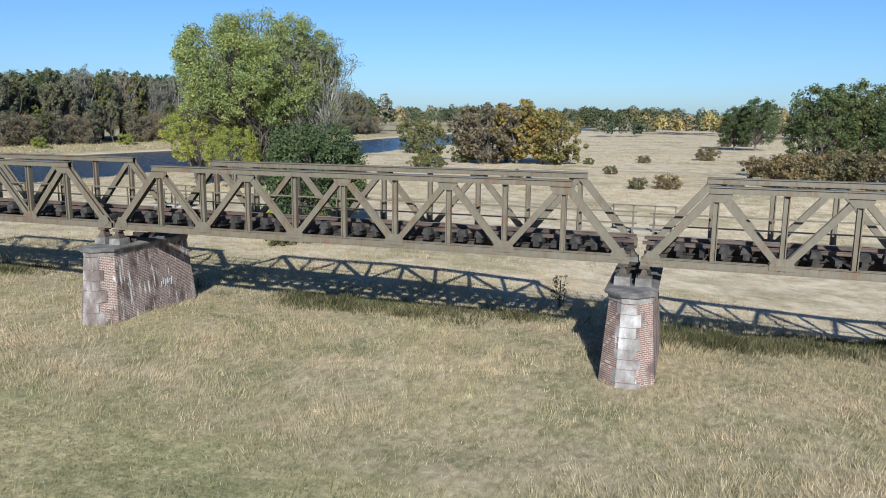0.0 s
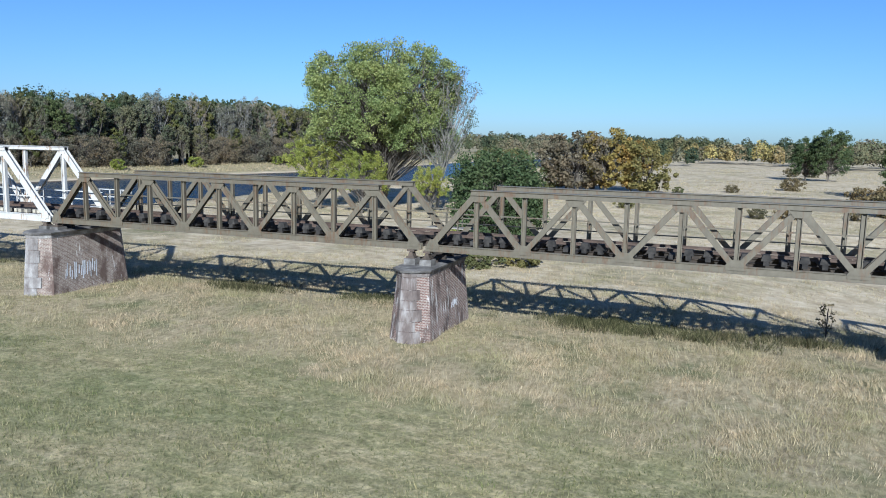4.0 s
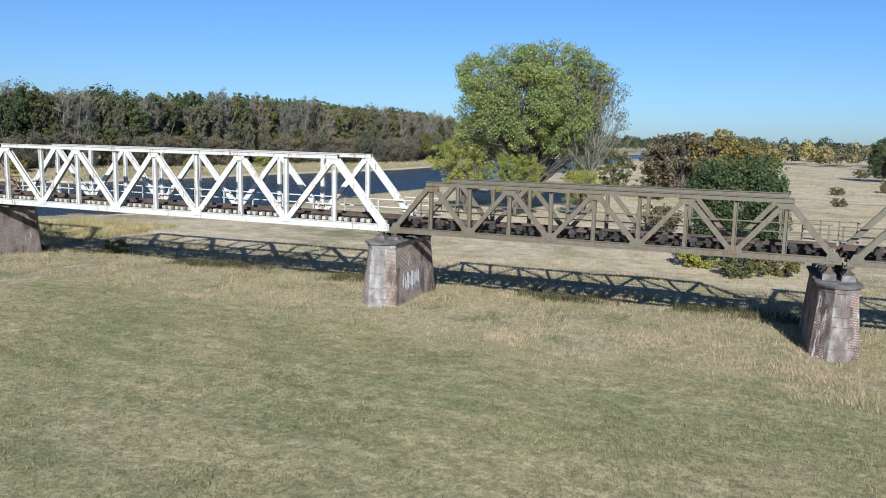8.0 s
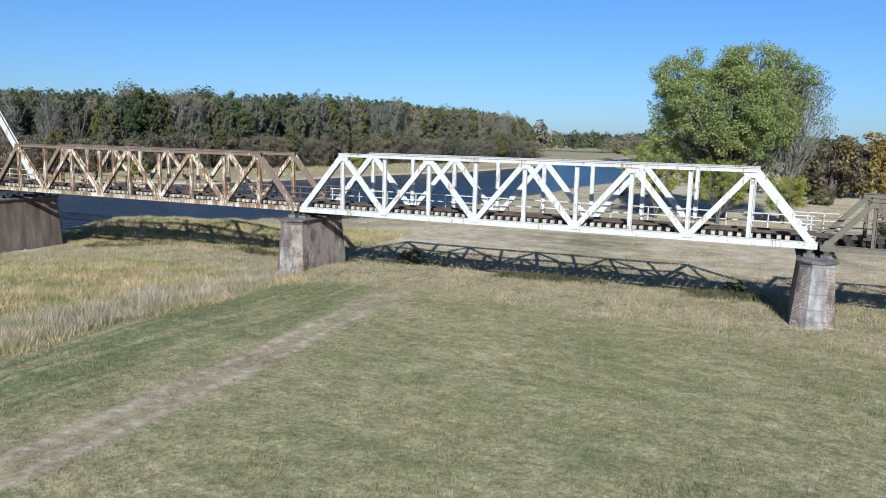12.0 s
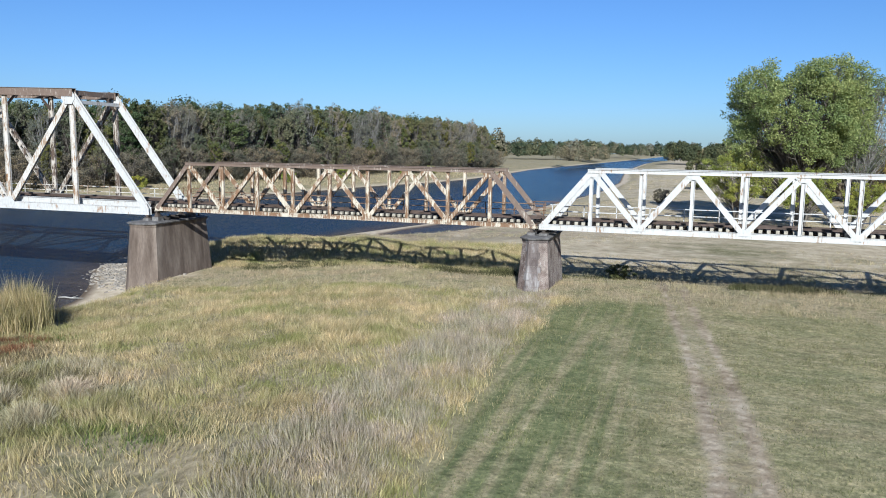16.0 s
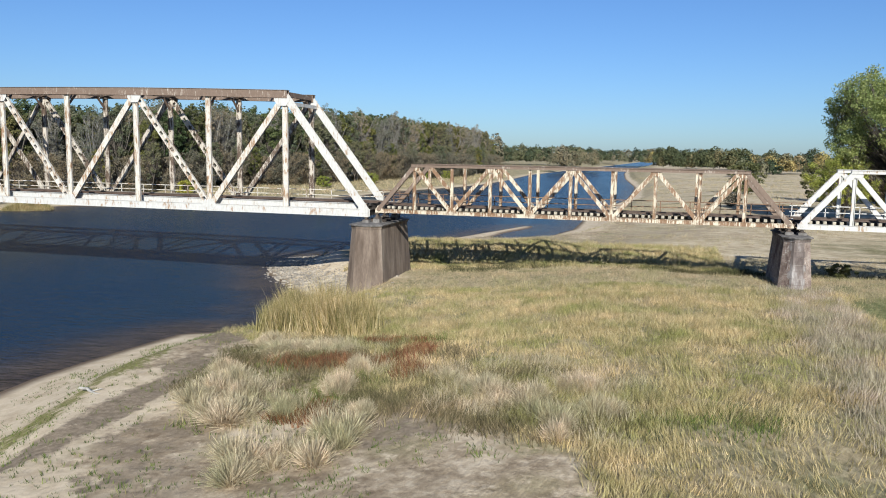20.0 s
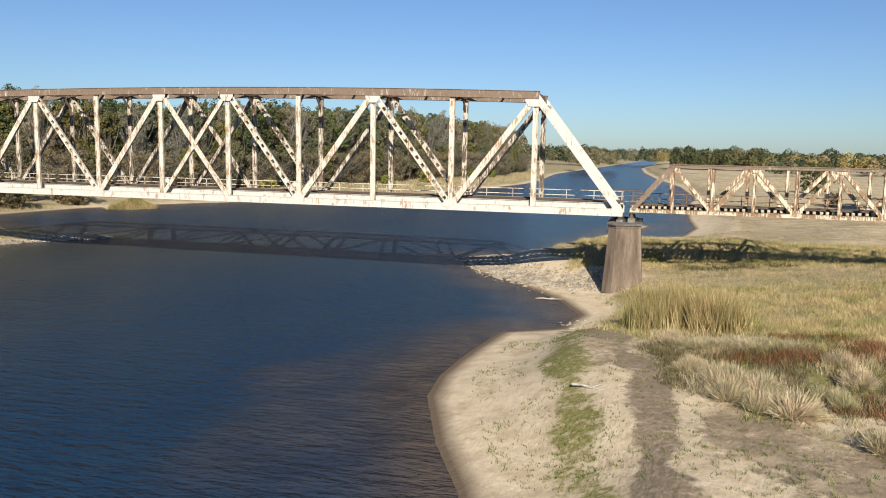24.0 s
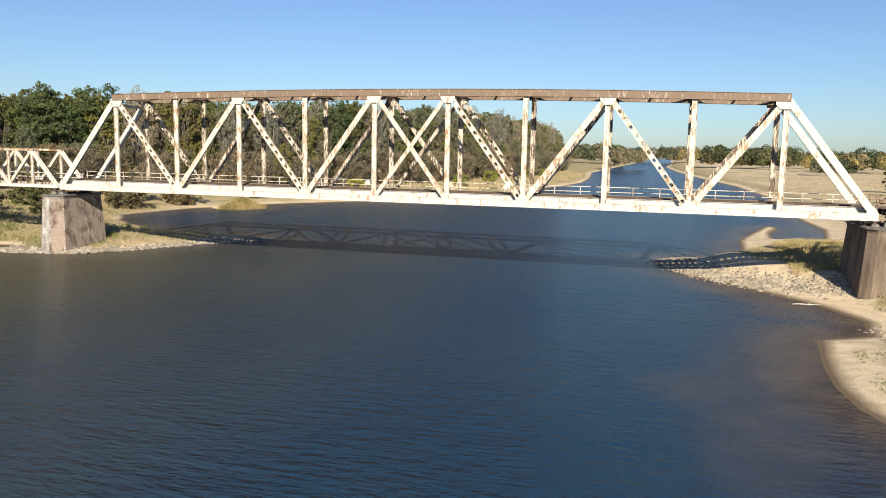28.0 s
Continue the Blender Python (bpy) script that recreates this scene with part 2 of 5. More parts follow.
# ---- mesh helpers ----
class Build:
    def __init__(self):
        self.v, self.f = [], []

    def add(self, verts, faces):
        n = len(self.v)
        self.v += [tuple(p) for p in verts]
        self.f += [tuple(n + i for i in q) for q in faces]
        return self

    def box(self, x0, x1, y0, y1, z0, z1):
        p = [(x, y, z) for x in (x0, x1) for y in (y0, y1) for z in (z0, z1)]
        return self.add(p, [(0, 1, 3, 2), (4, 6, 7, 5), (0, 4, 5, 1), (2, 3, 7, 6), (0, 2, 6, 4), (1, 5, 7, 3)])

    def beam(self, a, b, shapes, side=(0, 1, 0)):
        """Plates along a line from a to b; each shape is (s0, s1, u0, u1): across along side, and up."""
        a, b = Vector(a), Vector(b)
        d = (b - a).normalized()
        s = Vector(side)
        s = (s - d * s.dot(d)).normalized()
        u = d.cross(s) * -1 if d.cross(s).z < 0 else d.cross(s)
        if abs(u.z) < 1e-4 and u.x < 0:
            u = -u
        for s0, s1, u0, u1 in shapes:
            p = [e + s * x + u * y for e in (a, b) for x in (s0, s1) for y in (u0, u1)]
            self.add(p, [(0, 1, 3, 2), (4, 6, 7, 5), (0, 4, 5, 1), (2, 3, 7, 6), (0, 2, 6, 4), (1, 5, 7, 3)])
        return self

    def prism(self, low, high):
        n = len(low)
        self.add(list(low) + list(high), [tuple(range(n))[::-1], tuple(range(n, 2 * n))] + [(i, (i + 1) % n, n + (i + 1) % n, n + i) for i in range(n)])
        return self

    def mesh(self, name, mat, smooth=False):
        me = bpy.data.meshes.new(name)
        me.from_pydata(self.v, [], self.f)
        me.materials.append(mat)
        bm = bmesh.new()
        bm.from_mesh(me)
        bmesh.ops.recalc_face_normals(bm, faces=bm.faces)
        bm.to_mesh(me)
        bm.free()
        if smooth:
            me.shade_smooth()
        return me


def part(name, shape, mat, parent, label=""):
    ob = new(name, shape.mesh(name, mat) if isinstance(shape, Build) else shape)
    ob.parent = parent
    if label:
        ob["label"] = label
    return ob


def thing(name, at, label, category, group="", kind=""):
    ob = new(name)
    ob.location = at
    return tagged(ob, label, category, group, kind)


def arrays(name, verts, quads, mat, smooth=False):
    """A mesh from numpy arrays of places and of quads or triangles."""
    me = bpy.data.meshes.new(name)
    n, k = quads.shape
    me.vertices.add(len(verts))
    me.vertices.foreach_set("co", np.ascontiguousarray(verts, np.float32).ravel())
    me.loops.add(n * k)
    me.loops.foreach_set("vertex_index", np.ascontiguousarray(quads, np.int32).ravel())
    me.polygons.add(n)
    me.polygons.foreach_set("loop_start", np.arange(0, n * k, k, dtype=np.int32))
    me.polygons.foreach_set("use_smooth", np.full(n, smooth))
    me.update()
    me.validate()
    me.materials.append(mat)
    return me

# ---- ground and river ----
RIGHT_BANK = [(-100, -900), (-124, -300), (-131, -100), (-134, -60), (-136, -46.5), (-138.3, -41.5), (-140.5, -35), (-141, -31), (-140.5, -24), (-139.6, -18.3),
              (-137.4, -16.9), (-135.2, -15.6), (-134.4, -10), (-136.6, -4), (-142.3, 4), (-147.5, 9.5), (-150.5, 17), (-150.8, 23), (-147.5, 26), (-141.5, 29.5), (-139, 35), (-138.6, 44), (-138.2, 51),
              (-135.5, 62), (-130.5, 80), (-128.3, 83), (-128, 78), (-131, 66), (-131.8, 58), (-128, 52), (-123.5, 60), (-120, 78), (-120, 105), (-118, 150), (-113, 200),
              (-114, 300), (-124, 450), (-131, 620), (-136, 900), (-120, 1300), (-60, 4000)]
LEFT_BANK = [(-300, -900), (-272, -300), (-262, -80), (-254, -22), (-245, -2), (-234, 1), (-231, -3.5), (-222, -1.5), (-217, 5), (-213, 14), (-207, 21.5), (-212, 23.5),
             (-222, 21), (-232, 27), (-244, 36), (-251, 46), (-249, 66), (-241, 86), (-226, 108), (-203, 113), (-204, 128), (-199, 165), (-196, 205), (-188, 246),
             (-184, 290), (-186, 360), (-195, 500), (-190, 800), (-180, 1300), (-140, 4000)]
ISLE = [(-243.5, 66), (-238, 68), (-235, 72), (-240, 77), (-245, 74)]


def inside(px, py, poly):
    res = np.zeros(px.shape, bool)
    for (x0, y0), (x1, y1) in zip(poly, poly[1:] + poly[:1]):
        cross = (y0 > py) != (y1 > py)
        if y1 != y0:
            res ^= cross & (px < (x1 - x0) * (py - y0) / (y1 - y0) + x0)
    return res


def shore_dist(px, py, line):
    best = np.full(px.shape, 1e9)
    for (x0, y0), (x1, y1) in zip(line, line[1:]):
        dx, dy = x1 - x0, y1 - y0
        s = np.clip(((px - x0) * dx + (py - y0) * dy) / (dx * dx + dy * dy), 0, 1)
        best = np.minimum(best, np.hypot(px - x0 - s * dx, py - y0 - s * dy))
    return best


def lumps(px, py, size, seed):
    """Smooth value noise in numpy, about -1 to 1."""
    x, y = px / size + 1000.3, py / size + 1000.7
    i, j = np.floor(x), np.floor(y)
    fx, fy = x - i, y - j
    fx, fy = fx * fx * (3 - 2 * fx), fy * fy * (3 - 2 * fy)

    def h(a, b):
        v = np.sin(a * 127.1 + b * 311.7 + seed * 74.7) * 43758.5453
        return (v - np.floor(v)) * 2 - 1

    return (h(i, j) * (1 - fx) + h(i + 1, j) * fx) * (1 - fy) + (h(i, j + 1) * (1 - fx) + h(i + 1, j + 1) * fx) * fy


def land(px, py):
    """Signed distance in from the shore, right bank's and left bank's."""
    right = inside(px, py, RIGHT_BANK + [(6000, 4000), (6000, -900)])
    left = inside(px, py, LEFT_BANK + [(-6000, 4000), (-6000, -900)])
    dr, dl = shore_dist(px, py, RIGHT_BANK), shore_dist(px, py, LEFT_BANK)
    isle = inside(px, py, ISLE)
    di = shore_dist(px, py, ISLE + ISLE[:1])
    return np.where(right, dr, -dr), np.where(left, dl, -dl), np.where(isle, di, -di)


def ease(x, a, b):
    s = np.clip((x - a) / (b - a), 0, 1)
    return s * s * (3 - 2 * s)


def height(px, py):
    dr, dl, di = land(px, py)
    wob = 0.6 * lumps(px, py, 5.0, 1) + 0.4 * lumps(px, py, 2.0, 2)
    zr = np.where(dr > 0, 0.12 * np.minimum(dr, 8) + 0.9 * ease(dr, 3.5, 9) + 1.55 * ease(dr, 10, 30), 0.16 * dr)
    zl = np.where(dl > 0, 0.14 * np.minimum(dl, 9) + 1.6 * ease(dl, 6, 26), 0.2 * dl)
    zi = np.where(di > 0, 0.45 * di, 0.4 * di)
    z = np.maximum(np.maximum(zr, zl), zi)
    z = np.maximum(z, -1.6)
    near = ease(z, 0.3, 2.0)
    z = z + near * (0.10 * wob + 0.35 * lumps(px, py, 40.0, 3))
    # hollow behind the bridge and the low bank where the bridge's shadow falls
    z = z - ease(py, 2, 12) * (1 - ease(py, 60, 110)) * ease(dr, 8, 20) * 0.55
    # the high bank that ends at the river pier, and the low ground towards the far end of the bridge
    z = z + 1.3 * (1 - ease(((px + 127) / 14) ** 2 + ((py - 21) / 9) ** 2, 0.2, 1.2)) * ease(dr, 1.5, 7)
    z = z - 2.4 * ease(px, -25, 15) * ease(py, 9, 21) * (1 - ease(py, 45, 90))
    z = z + 0.02 * wob
    return z


def axis(lo, hi, fine, far_lo, far_hi, grow):
    a = list(np.arange(lo, hi + 1e-6, fine))
    s = fine
    while a[-1] < far_hi:
        s *= grow
        a.append(a[-1] + s)
    s, b = fine, [a[0]]
    while b[-1] > far_lo:
        s *= grow
        b.append(b[-1] - s)
    return np.array(b[:0:-1] + a)


gx = axis(-152, 26, 0.6, -3600, 3600, 1.07)
gx = np.unique(np.round(np.concatenate([gx, np.arange(-88, -78, 0.2), np.arange(-134, -124, 0.3)]), 3))
gy = axis(-50, 62, 0.6, -800, 3900, 1.045)
GX, GY = np.meshgrid(gx, gy)
GZ = height(GX, GY)
DR, DL, DI = land(GX, GY)


def mown_edge(px):
    """The y up to which the meadow is mown, for each x."""
    return np.interp(px, [-96, -91, -85, -70, -56, -44, -30, -18, 0, 30], [-40, -4, -1.5, -3.0, -4.0, -5.5, -7.5, -9.0, -11.5, -15]) + 0.7 * lumps(px, px * 0 + 3, 6.0, 8)


BANK_WASTE = [(-134, -23), (-129, -26), (-125, -30), (-119, -35), (-113, -38), (-108, -41), (-105, -48), (-107, -58), (-114, -67), (-124, -73), (-134, -70), (-139, -58)]


def zones(px, py, dr, dl):
    """Shares of sand, mown turf, bare earth, reed and russet growth over the ground."""
    w = lumps(px, py, 3.0, 11) + 0.6 * lumps(px, py, 1.2, 12)
    big = lumps(px, py, 14.0, 13)
    right = dr > dl
    reach = np.interp(py, [-60, -40, -18, -14, -4, 2, 20, 30, 60, 90, 140, 160], [8, 8.5, 6.0, 2.2, 3, 9, 7, 4, 9, 6, 5, 3])
    sand = np.where(right, 1 - ease(dr + 0.8 * w, reach, reach + 2.0), 1 - ease(dl + 1.2 * w, 1.0, np.where(py > 60, 4.5, 3.5)))
    edge = np.interp(py, [-60, -38, -26, -5, 0], [-90.2, -90.9, -91.5, -91.7, -91.4]) + 0.25 * w
    mown = ease(px, edge - 0.3, edge + 0.5) * (1 - ease(py + 1.2 * w, mown_edge(px) - 3.6, mown_edge(px) + 0.6)) * (px > -100)
    tx = np.interp(py, [-70, -40, -30, -24, -16, -1, 12, 40], [-79.9, -80.75, -81.05, -81.4, -82.1, -83.6, -84.5, -86])
    rut = np.minimum(np.abs(px - tx - 1.05), np.abs(px - tx + 0.45))
    tread = 1 - ease(np.abs(px - tx - 0.3) + 0.4 * w, 0.2, 1.25)
    track = np.maximum(1.0 * (1 - ease(rut + 0.15 * w, 0.08, 0.55)), 0.36 * tread) * (1 - ease(py, 2, 16)) * ease(w + big, -2.4, -1.0)
    waste = (right & inside(px + 1.2 * w, py + 1.2 * w, BANK_WASTE)) * 1.0
    bare = waste * ease(w + 0.9 * big, -1.1, -0.1)
    river_flat = right * ease(py, 30, 48) * (1 - ease(py, 80, 120)) * (1 - ease(dr, 22, 40)) * ease(w + big, -1.2, 0.6)
    far_grey = right * ease(py + 2 * w, 11, 22) * ease(px, -118, -98)
    return np.clip(sand, 0, 1), np.clip(mown, 0, 1), np.clip(np.maximum(np.maximum(track, bare), river_flat), 0, 1), np.clip(far_grey, 0, 1)


sand, mown, bare, grey = zones(GX, GY, DR, DL)
ny, nx = GX.shape
idx = np.arange(ny * nx).reshape(ny, nx)
quads = np.stack([idx[:-1, :-1], idx[:-1, 1:], idx[1:, 1:], idx[1:, :-1]], -1).reshape(-1, 4)


def ground_material():
    m, nt, b = material("meadow_ground", 0.95, 0, 0.15)

    def share(name):
        a = nt.nodes.new("ShaderNodeAttribute")
        a.attribute_name = name
        return a

    def chan(a, k):
        s = nt.nodes.new("ShaderNodeSeparateColor")
        nt.links.new(a.outputs["Color"], s.inputs[0])
        return s.outputs[k]

    z = share("zones")
    fine = noise_tex(nt, 3.5, 6, (1, 0.55, 1), 0.7)
    mid = noise_tex(nt, 0.35, 6, (1, 1, 1), 0.65)
    big = noise_tex(nt, 0.06, 4)
    dry = ramp(nt, fine, ((0.28, (0.18, 0.142, 0.08)), (0.5, (0.325, 0.262, 0.155)), (0.72, (0.48, 0.40, 0.255))))
    green = ramp(nt, fine, ((0.28, (0.075, 0.08, 0.034)), (0.5, (0.165, 0.16, 0.075)), (0.72, (0.30, 0.275, 0.15))))
    rough_grass = mix(nt, step(nt, mid, 0.46, 0.68), dry, green)
    pale = ramp(nt, mix(nt, 0.5, mid, noise_tex(nt, 0.9, 7, (0.9, 1.15, 1), 0.7)), ((0.38, (0.30, 0.235, 0.145)), (0.5, (0.46, 0.37, 0.245)), (0.62, (0.56, 0.47, 0.33))))
    brush = ramp(nt, fine, ((0.3, (0.12, 0.11, 0.05)), (0.7, (0.27, 0.235, 0.125))))
    pale = mix(nt, step(nt, noise_tex(nt, 0.08, 8, (0.7, 1.2, 1), 0.74), 0.50, 0.66), pale, brush)
    rough_grass = mix(nt, z.outputs["Alpha"], rough_grass, pale)
    clod = noise_tex(nt, 1.5, 5, (0.8, 1.0, 1), 0.72)
    turf_a = ramp(nt, clod, ((0.28, (0.112, 0.114, 0.052)), (0.5, (0.198, 0.195, 0.092)), (0.72, (0.315, 0.285, 0.152))))
    turf_b = ramp(nt, clod, ((0.28, (0.178, 0.148, 0.078)), (0.5, (0.315, 0.262, 0.146)), (0.72, (0.445, 0.372, 0.225))))
    wave = noise_tex(nt, 0.17, 8, (0.6, 1.3, 1), 0.74)
    turf = mix(nt, step(nt, wave, 0.35, 0.61), turf_a, turf_b)
    swath = noise_tex(nt, 0.8, 6, (0.16, 1.1, 1), 0.7)
    turf = mix(nt, 0.6, turf, ramp(nt, swath, ((0.34, (0.72, 0.78, 0.64)), (0.5, (1, 1, 1)), (0.66, (1.18, 1.14, 1.05)))), "MULTIPLY")
    blade = ramp(nt, noise_tex(nt, 6.0, 4, (0.8, 0.8, 1), 0.75), ((0.30, (0.50, 0.53, 0.42)), (0.5, (1, 1, 1)), (0.70, (1.55, 1.48, 1.40))))
    scuff = step(nt, noise_tex(nt, 0.45, 6, (1, 1, 1), 0.75), 0.62, 0.70)
    turf = mix(nt, mix(nt, 0.65, (0, 0, 0), scuff), turf, (0.37, 0.30, 0.19))
    rows = noise_tex(nt, 0.5, 4, (2.4, 0.12, 1), 0.6)
    turf_c = ramp(nt, clod, ((0.28, (0.082, 0.092, 0.038)), (0.52, (0.160, 0.170, 0.074)), (0.74, (0.275, 0.262, 0.125))))
    lane = mix(nt, step(nt, rows, 0.46, 0.66), turf_c, turf_b)
    where = nt.nodes.new("ShaderNodeNewGeometry")
    wsep = nt.nodes.new("ShaderNodeSeparateXYZ")
    nt.links.new(where.outputs["Position"], wsep.inputs[0])
    east = nt.nodes.new("ShaderNodeMapRange")
    east.inputs["From Min"].default_value, east.inputs["From Max"].default_value = -86.0, -82.5
    nt.links.new(wsep.outputs[0], east.inputs["Value"])
    turf = mix(nt, 0.85, mix(nt, east.outputs[0], lane, turf), blade, "MULTIPLY")
    col = mix(nt, chan(z, 1), rough_grass, turf)
    earth = ramp(nt, mix(nt, 0.5, noise_tex(nt, 2.0, 6), noise_tex(nt, 0.3, 4)), ((0.38, (0.19, 0.138, 0.088)), (0.5, (0.34, 0.265, 0.175)), (0.61, (0.52, 0.425, 0.305))))
    col = mix(nt, chan(z, 2), col, earth)
    sandc = ramp(nt, noise_tex(nt, 0.8, 7, (1, 1, 1), 0.7), ((0.3, (0.40, 0.31, 0.205)), (0.55, (0.56, 0.455, 0.32)), (0.75, (0.64, 0.535, 0.39))))
    col = mix(nt, chan(z, 0), col, sandc)

    def broken(a, k, scale):
        """A share whose edge is frayed by noise."""
        s = node(nt, "ShaderNodeMath")
        nt.links.new(chan(a, k), s.inputs[0])
        nt.links.new(noise_tex(nt, scale, 6, (1, 1, 1), 0.7), s.inputs[1])
        return step(nt, s.outputs[0], 0.84, 1.16)

    bank = share("bank")
    mud = ramp(nt, noise_tex(nt, 3.0, 6, (1, 1, 1), 0.7), ((0.3, (0.15, 0.115, 0.075)), (0.55, (0.25, 0.195, 0.135)), (0.75, (0.36, 0.285, 0.20))))
    moss = ramp(nt, noise_tex(nt, 4.0, 6, (1, 1, 1), 0.7), ((0.3, (0.11, 0.105, 0.035)), (0.55, (0.22, 0.20, 0.075)), (0.75, (0.38, 0.32, 0.17))))
    col = mix(nt, broken(bank, 2, 1.3), col, sandc)
    col = mix(nt, broken(bank, 0, 1.0), col, mud)
    col = mix(nt, broken(bank, 1, 1.6), col, moss)
    geo = nt.nodes.new("ShaderNodeNewGeometry")
    sep = nt.nodes.new("ShaderNodeSeparateXYZ")
    nt.links.new(geo.outputs["Position"], sep.inputs[0])
    wet = nt.nodes.new("ShaderNodeMapRange")
    wet.inputs["From Min"].default_value, wet.inputs["From Max"].default_value = 0.04, 0.16
    wet.inputs["To Min"].default_value, wet.inputs["To Max"].default_value = 1, 0
    nt.links.new(sep.outputs[2], wet.inputs["Value"])
    col = mix(nt, wet.outputs[0], col, (0.135, 0.098, 0.066))
    nt.links.new(col, b.inputs["Base Color"])
    bump(nt, b, fine, 0.9, 0.12)
    return m


GROUND = ground_material()
gm = arrays("ground", np.stack([GX, GY, GZ], -1).reshape(-1, 3), quads, GROUND, True)
att = gm.color_attributes.new("zones", "FLOAT_COLOR", "POINT")
att.data.foreach_set("color", np.stack([sand, mown, np.maximum(bare, 0), grey], -1).astype(np.float32).ravel())
BANK_RUT = [(-127.5, -60), (-128.3, -47.1), (-128.4, -40.9), (-128.9, -34.5), (-130.8, -26.9), (-133, -21.7), (-134.5, -17.7)]
BANK_MOSS = [(-129, -58), (-130.4, -47.3), (-131.5, -44.1), (-132.1, -40), (-133.1, -32.1), (-134.0, -24), (-132.6, -22)]


def blobs(px, py, spots):
    s = np.zeros(px.shape)
    for cx, cy, rx, ry, amount in spots:
        s = np.maximum(s, amount * (1 - ease(((px - cx) / rx) ** 2 + ((py - cy) / ry) ** 2, 0.3, 1.3)))
    return s


bank_mud = np.maximum(0.58 * (1 - ease(shore_dist(GX, GY, BANK_RUT) + 0.6 * lumps(GX, GY, 2.2, 71), 0.3, 2.2)), blobs(GX, GY, [(-115.5, -39.0, 4.0, 3.5, 0.5), (-124.5, -41.5, 3.0, 3.5, 0.42), (-131.6, -22.5, 1.5, 2.6, 0.55), (-122.0, -45, 4, 3, 0.42), (-113, -34, 4, 3, 0.45)]))
bank_moss = np.maximum(0.53 * (1 - ease(shore_dist(GX, GY, BANK_MOSS) + 0.8 * lumps(GX, GY, 2.6, 72), 0.3, 2.8)), blobs(GX, GY, [(-124, -29.5, 5, 5, 0.5), (-119.5, -33, 4, 5, 0.5), (-126.5, -31.5, 2, 3, 0.5)]))
bank_sand = np.maximum(inside(GX, GY, BANK_WASTE) * 0.32, blobs(GX, GY, [(-120.8, -39.0, 1.9, 2.2, 0.85), (-125.6, -46.5, 2.2, 2.0, 0.8), (-130.0, -35, 1.0, 7, 0.7), (-126.9, -38.5, 0.9, 5, 0.7)]))
batt = gm.color_attributes.new("bank", "FLOAT_COLOR", "POINT")
batt.data.foreach_set("color", np.stack([bank_mud, bank_moss, bank_sand, GX * 0 + 1], -1).astype(np.float32).ravel())
tagged(new("ground", gm), "dry autumn meadow with mown turf, wheel track, sand bank and river bed", "ground", kind="structure")


def water_material():
    m, nt, b = material("river_water", 0.20, 0, 0.10)
    b.inputs["IOR"].default_value = 1.33
    murk = noise_tex(nt, 0.05, 5, (1, 0.5, 1))
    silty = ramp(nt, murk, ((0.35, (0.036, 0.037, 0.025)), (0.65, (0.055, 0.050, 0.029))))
    # Blue of the reflected sky, painted into the water's base colour.
    sky_blue = ramp(nt, murk, ((0.35, (0.006, 0.026, 0.060)), (0.65, (0.014, 0.033, 0.060))))
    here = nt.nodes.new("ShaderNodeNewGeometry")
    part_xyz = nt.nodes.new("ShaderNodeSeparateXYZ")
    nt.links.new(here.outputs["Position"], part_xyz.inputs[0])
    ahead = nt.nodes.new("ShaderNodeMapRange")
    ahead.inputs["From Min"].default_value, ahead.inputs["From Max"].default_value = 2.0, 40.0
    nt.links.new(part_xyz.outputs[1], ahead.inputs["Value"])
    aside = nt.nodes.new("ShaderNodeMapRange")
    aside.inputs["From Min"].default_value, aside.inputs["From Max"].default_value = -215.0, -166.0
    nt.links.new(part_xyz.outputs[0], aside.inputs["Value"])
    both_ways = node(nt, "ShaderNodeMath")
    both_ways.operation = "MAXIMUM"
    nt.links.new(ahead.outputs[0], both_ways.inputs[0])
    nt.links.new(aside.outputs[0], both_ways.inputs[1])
    # the painted sky blue takes over ahead and to the right
    deep = mix(nt, both_ways.outputs[0], silty, sky_blue)
    at = nt.nodes.new("ShaderNodeAttribute")
    at.attribute_name = "shallow"
    silt = ramp(nt, noise_tex(nt, 0.25, 5), ((0.35, (0.042, 0.031, 0.027)), (0.65, (0.090, 0.066, 0.048))))
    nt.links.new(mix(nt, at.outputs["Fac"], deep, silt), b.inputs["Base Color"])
    rip = noise_tex(nt, 1.4, 4, (0.55, 1.5, 1), 0.58)
    swell = noise_tex(nt, 0.45, 3, (0.6, 1.4, 1))
    calm = noise_tex(nt, 0.035, 3, (1, 0.6, 1))
    both = node(nt, "ShaderNodeMath")
    nt.links.new(rip, both.inputs[0])
    nt.links.new(swell, both.inputs[1])
    n = node(nt, "ShaderNodeBump", Strength=1.0, Distance=0.44)
    nt.links.new(both.outputs[0], n.inputs["Height"])
    nt.links.new(ramp(nt, calm, ((0.35, (0.65, 0.65, 0.65)), (0.6, (1, 1, 1)))), n.inputs["Strength"])
    nt.links.new(n.outputs[0], b.inputs["Normal"])
    return m


WATER = water_material()
WX, WY = np.meshgrid(axis(-240, -120, 1.5, -330, -70, 1.12), axis(-60, 110, 1.5, -880, 3880, 1.08))
wr, wl, wi = land(WX, WY)
shallow = np.clip((1 - ease(-np.maximum(np.maximum(wr, wl), wi) + 1.5 * lumps(WX, WY, 6.0, 31), 0.5, 9.0)) ** 1.3 * 0.9, 0, 1)
shallow = shallow * np.where(wr > wl, 1.0, 0.6)
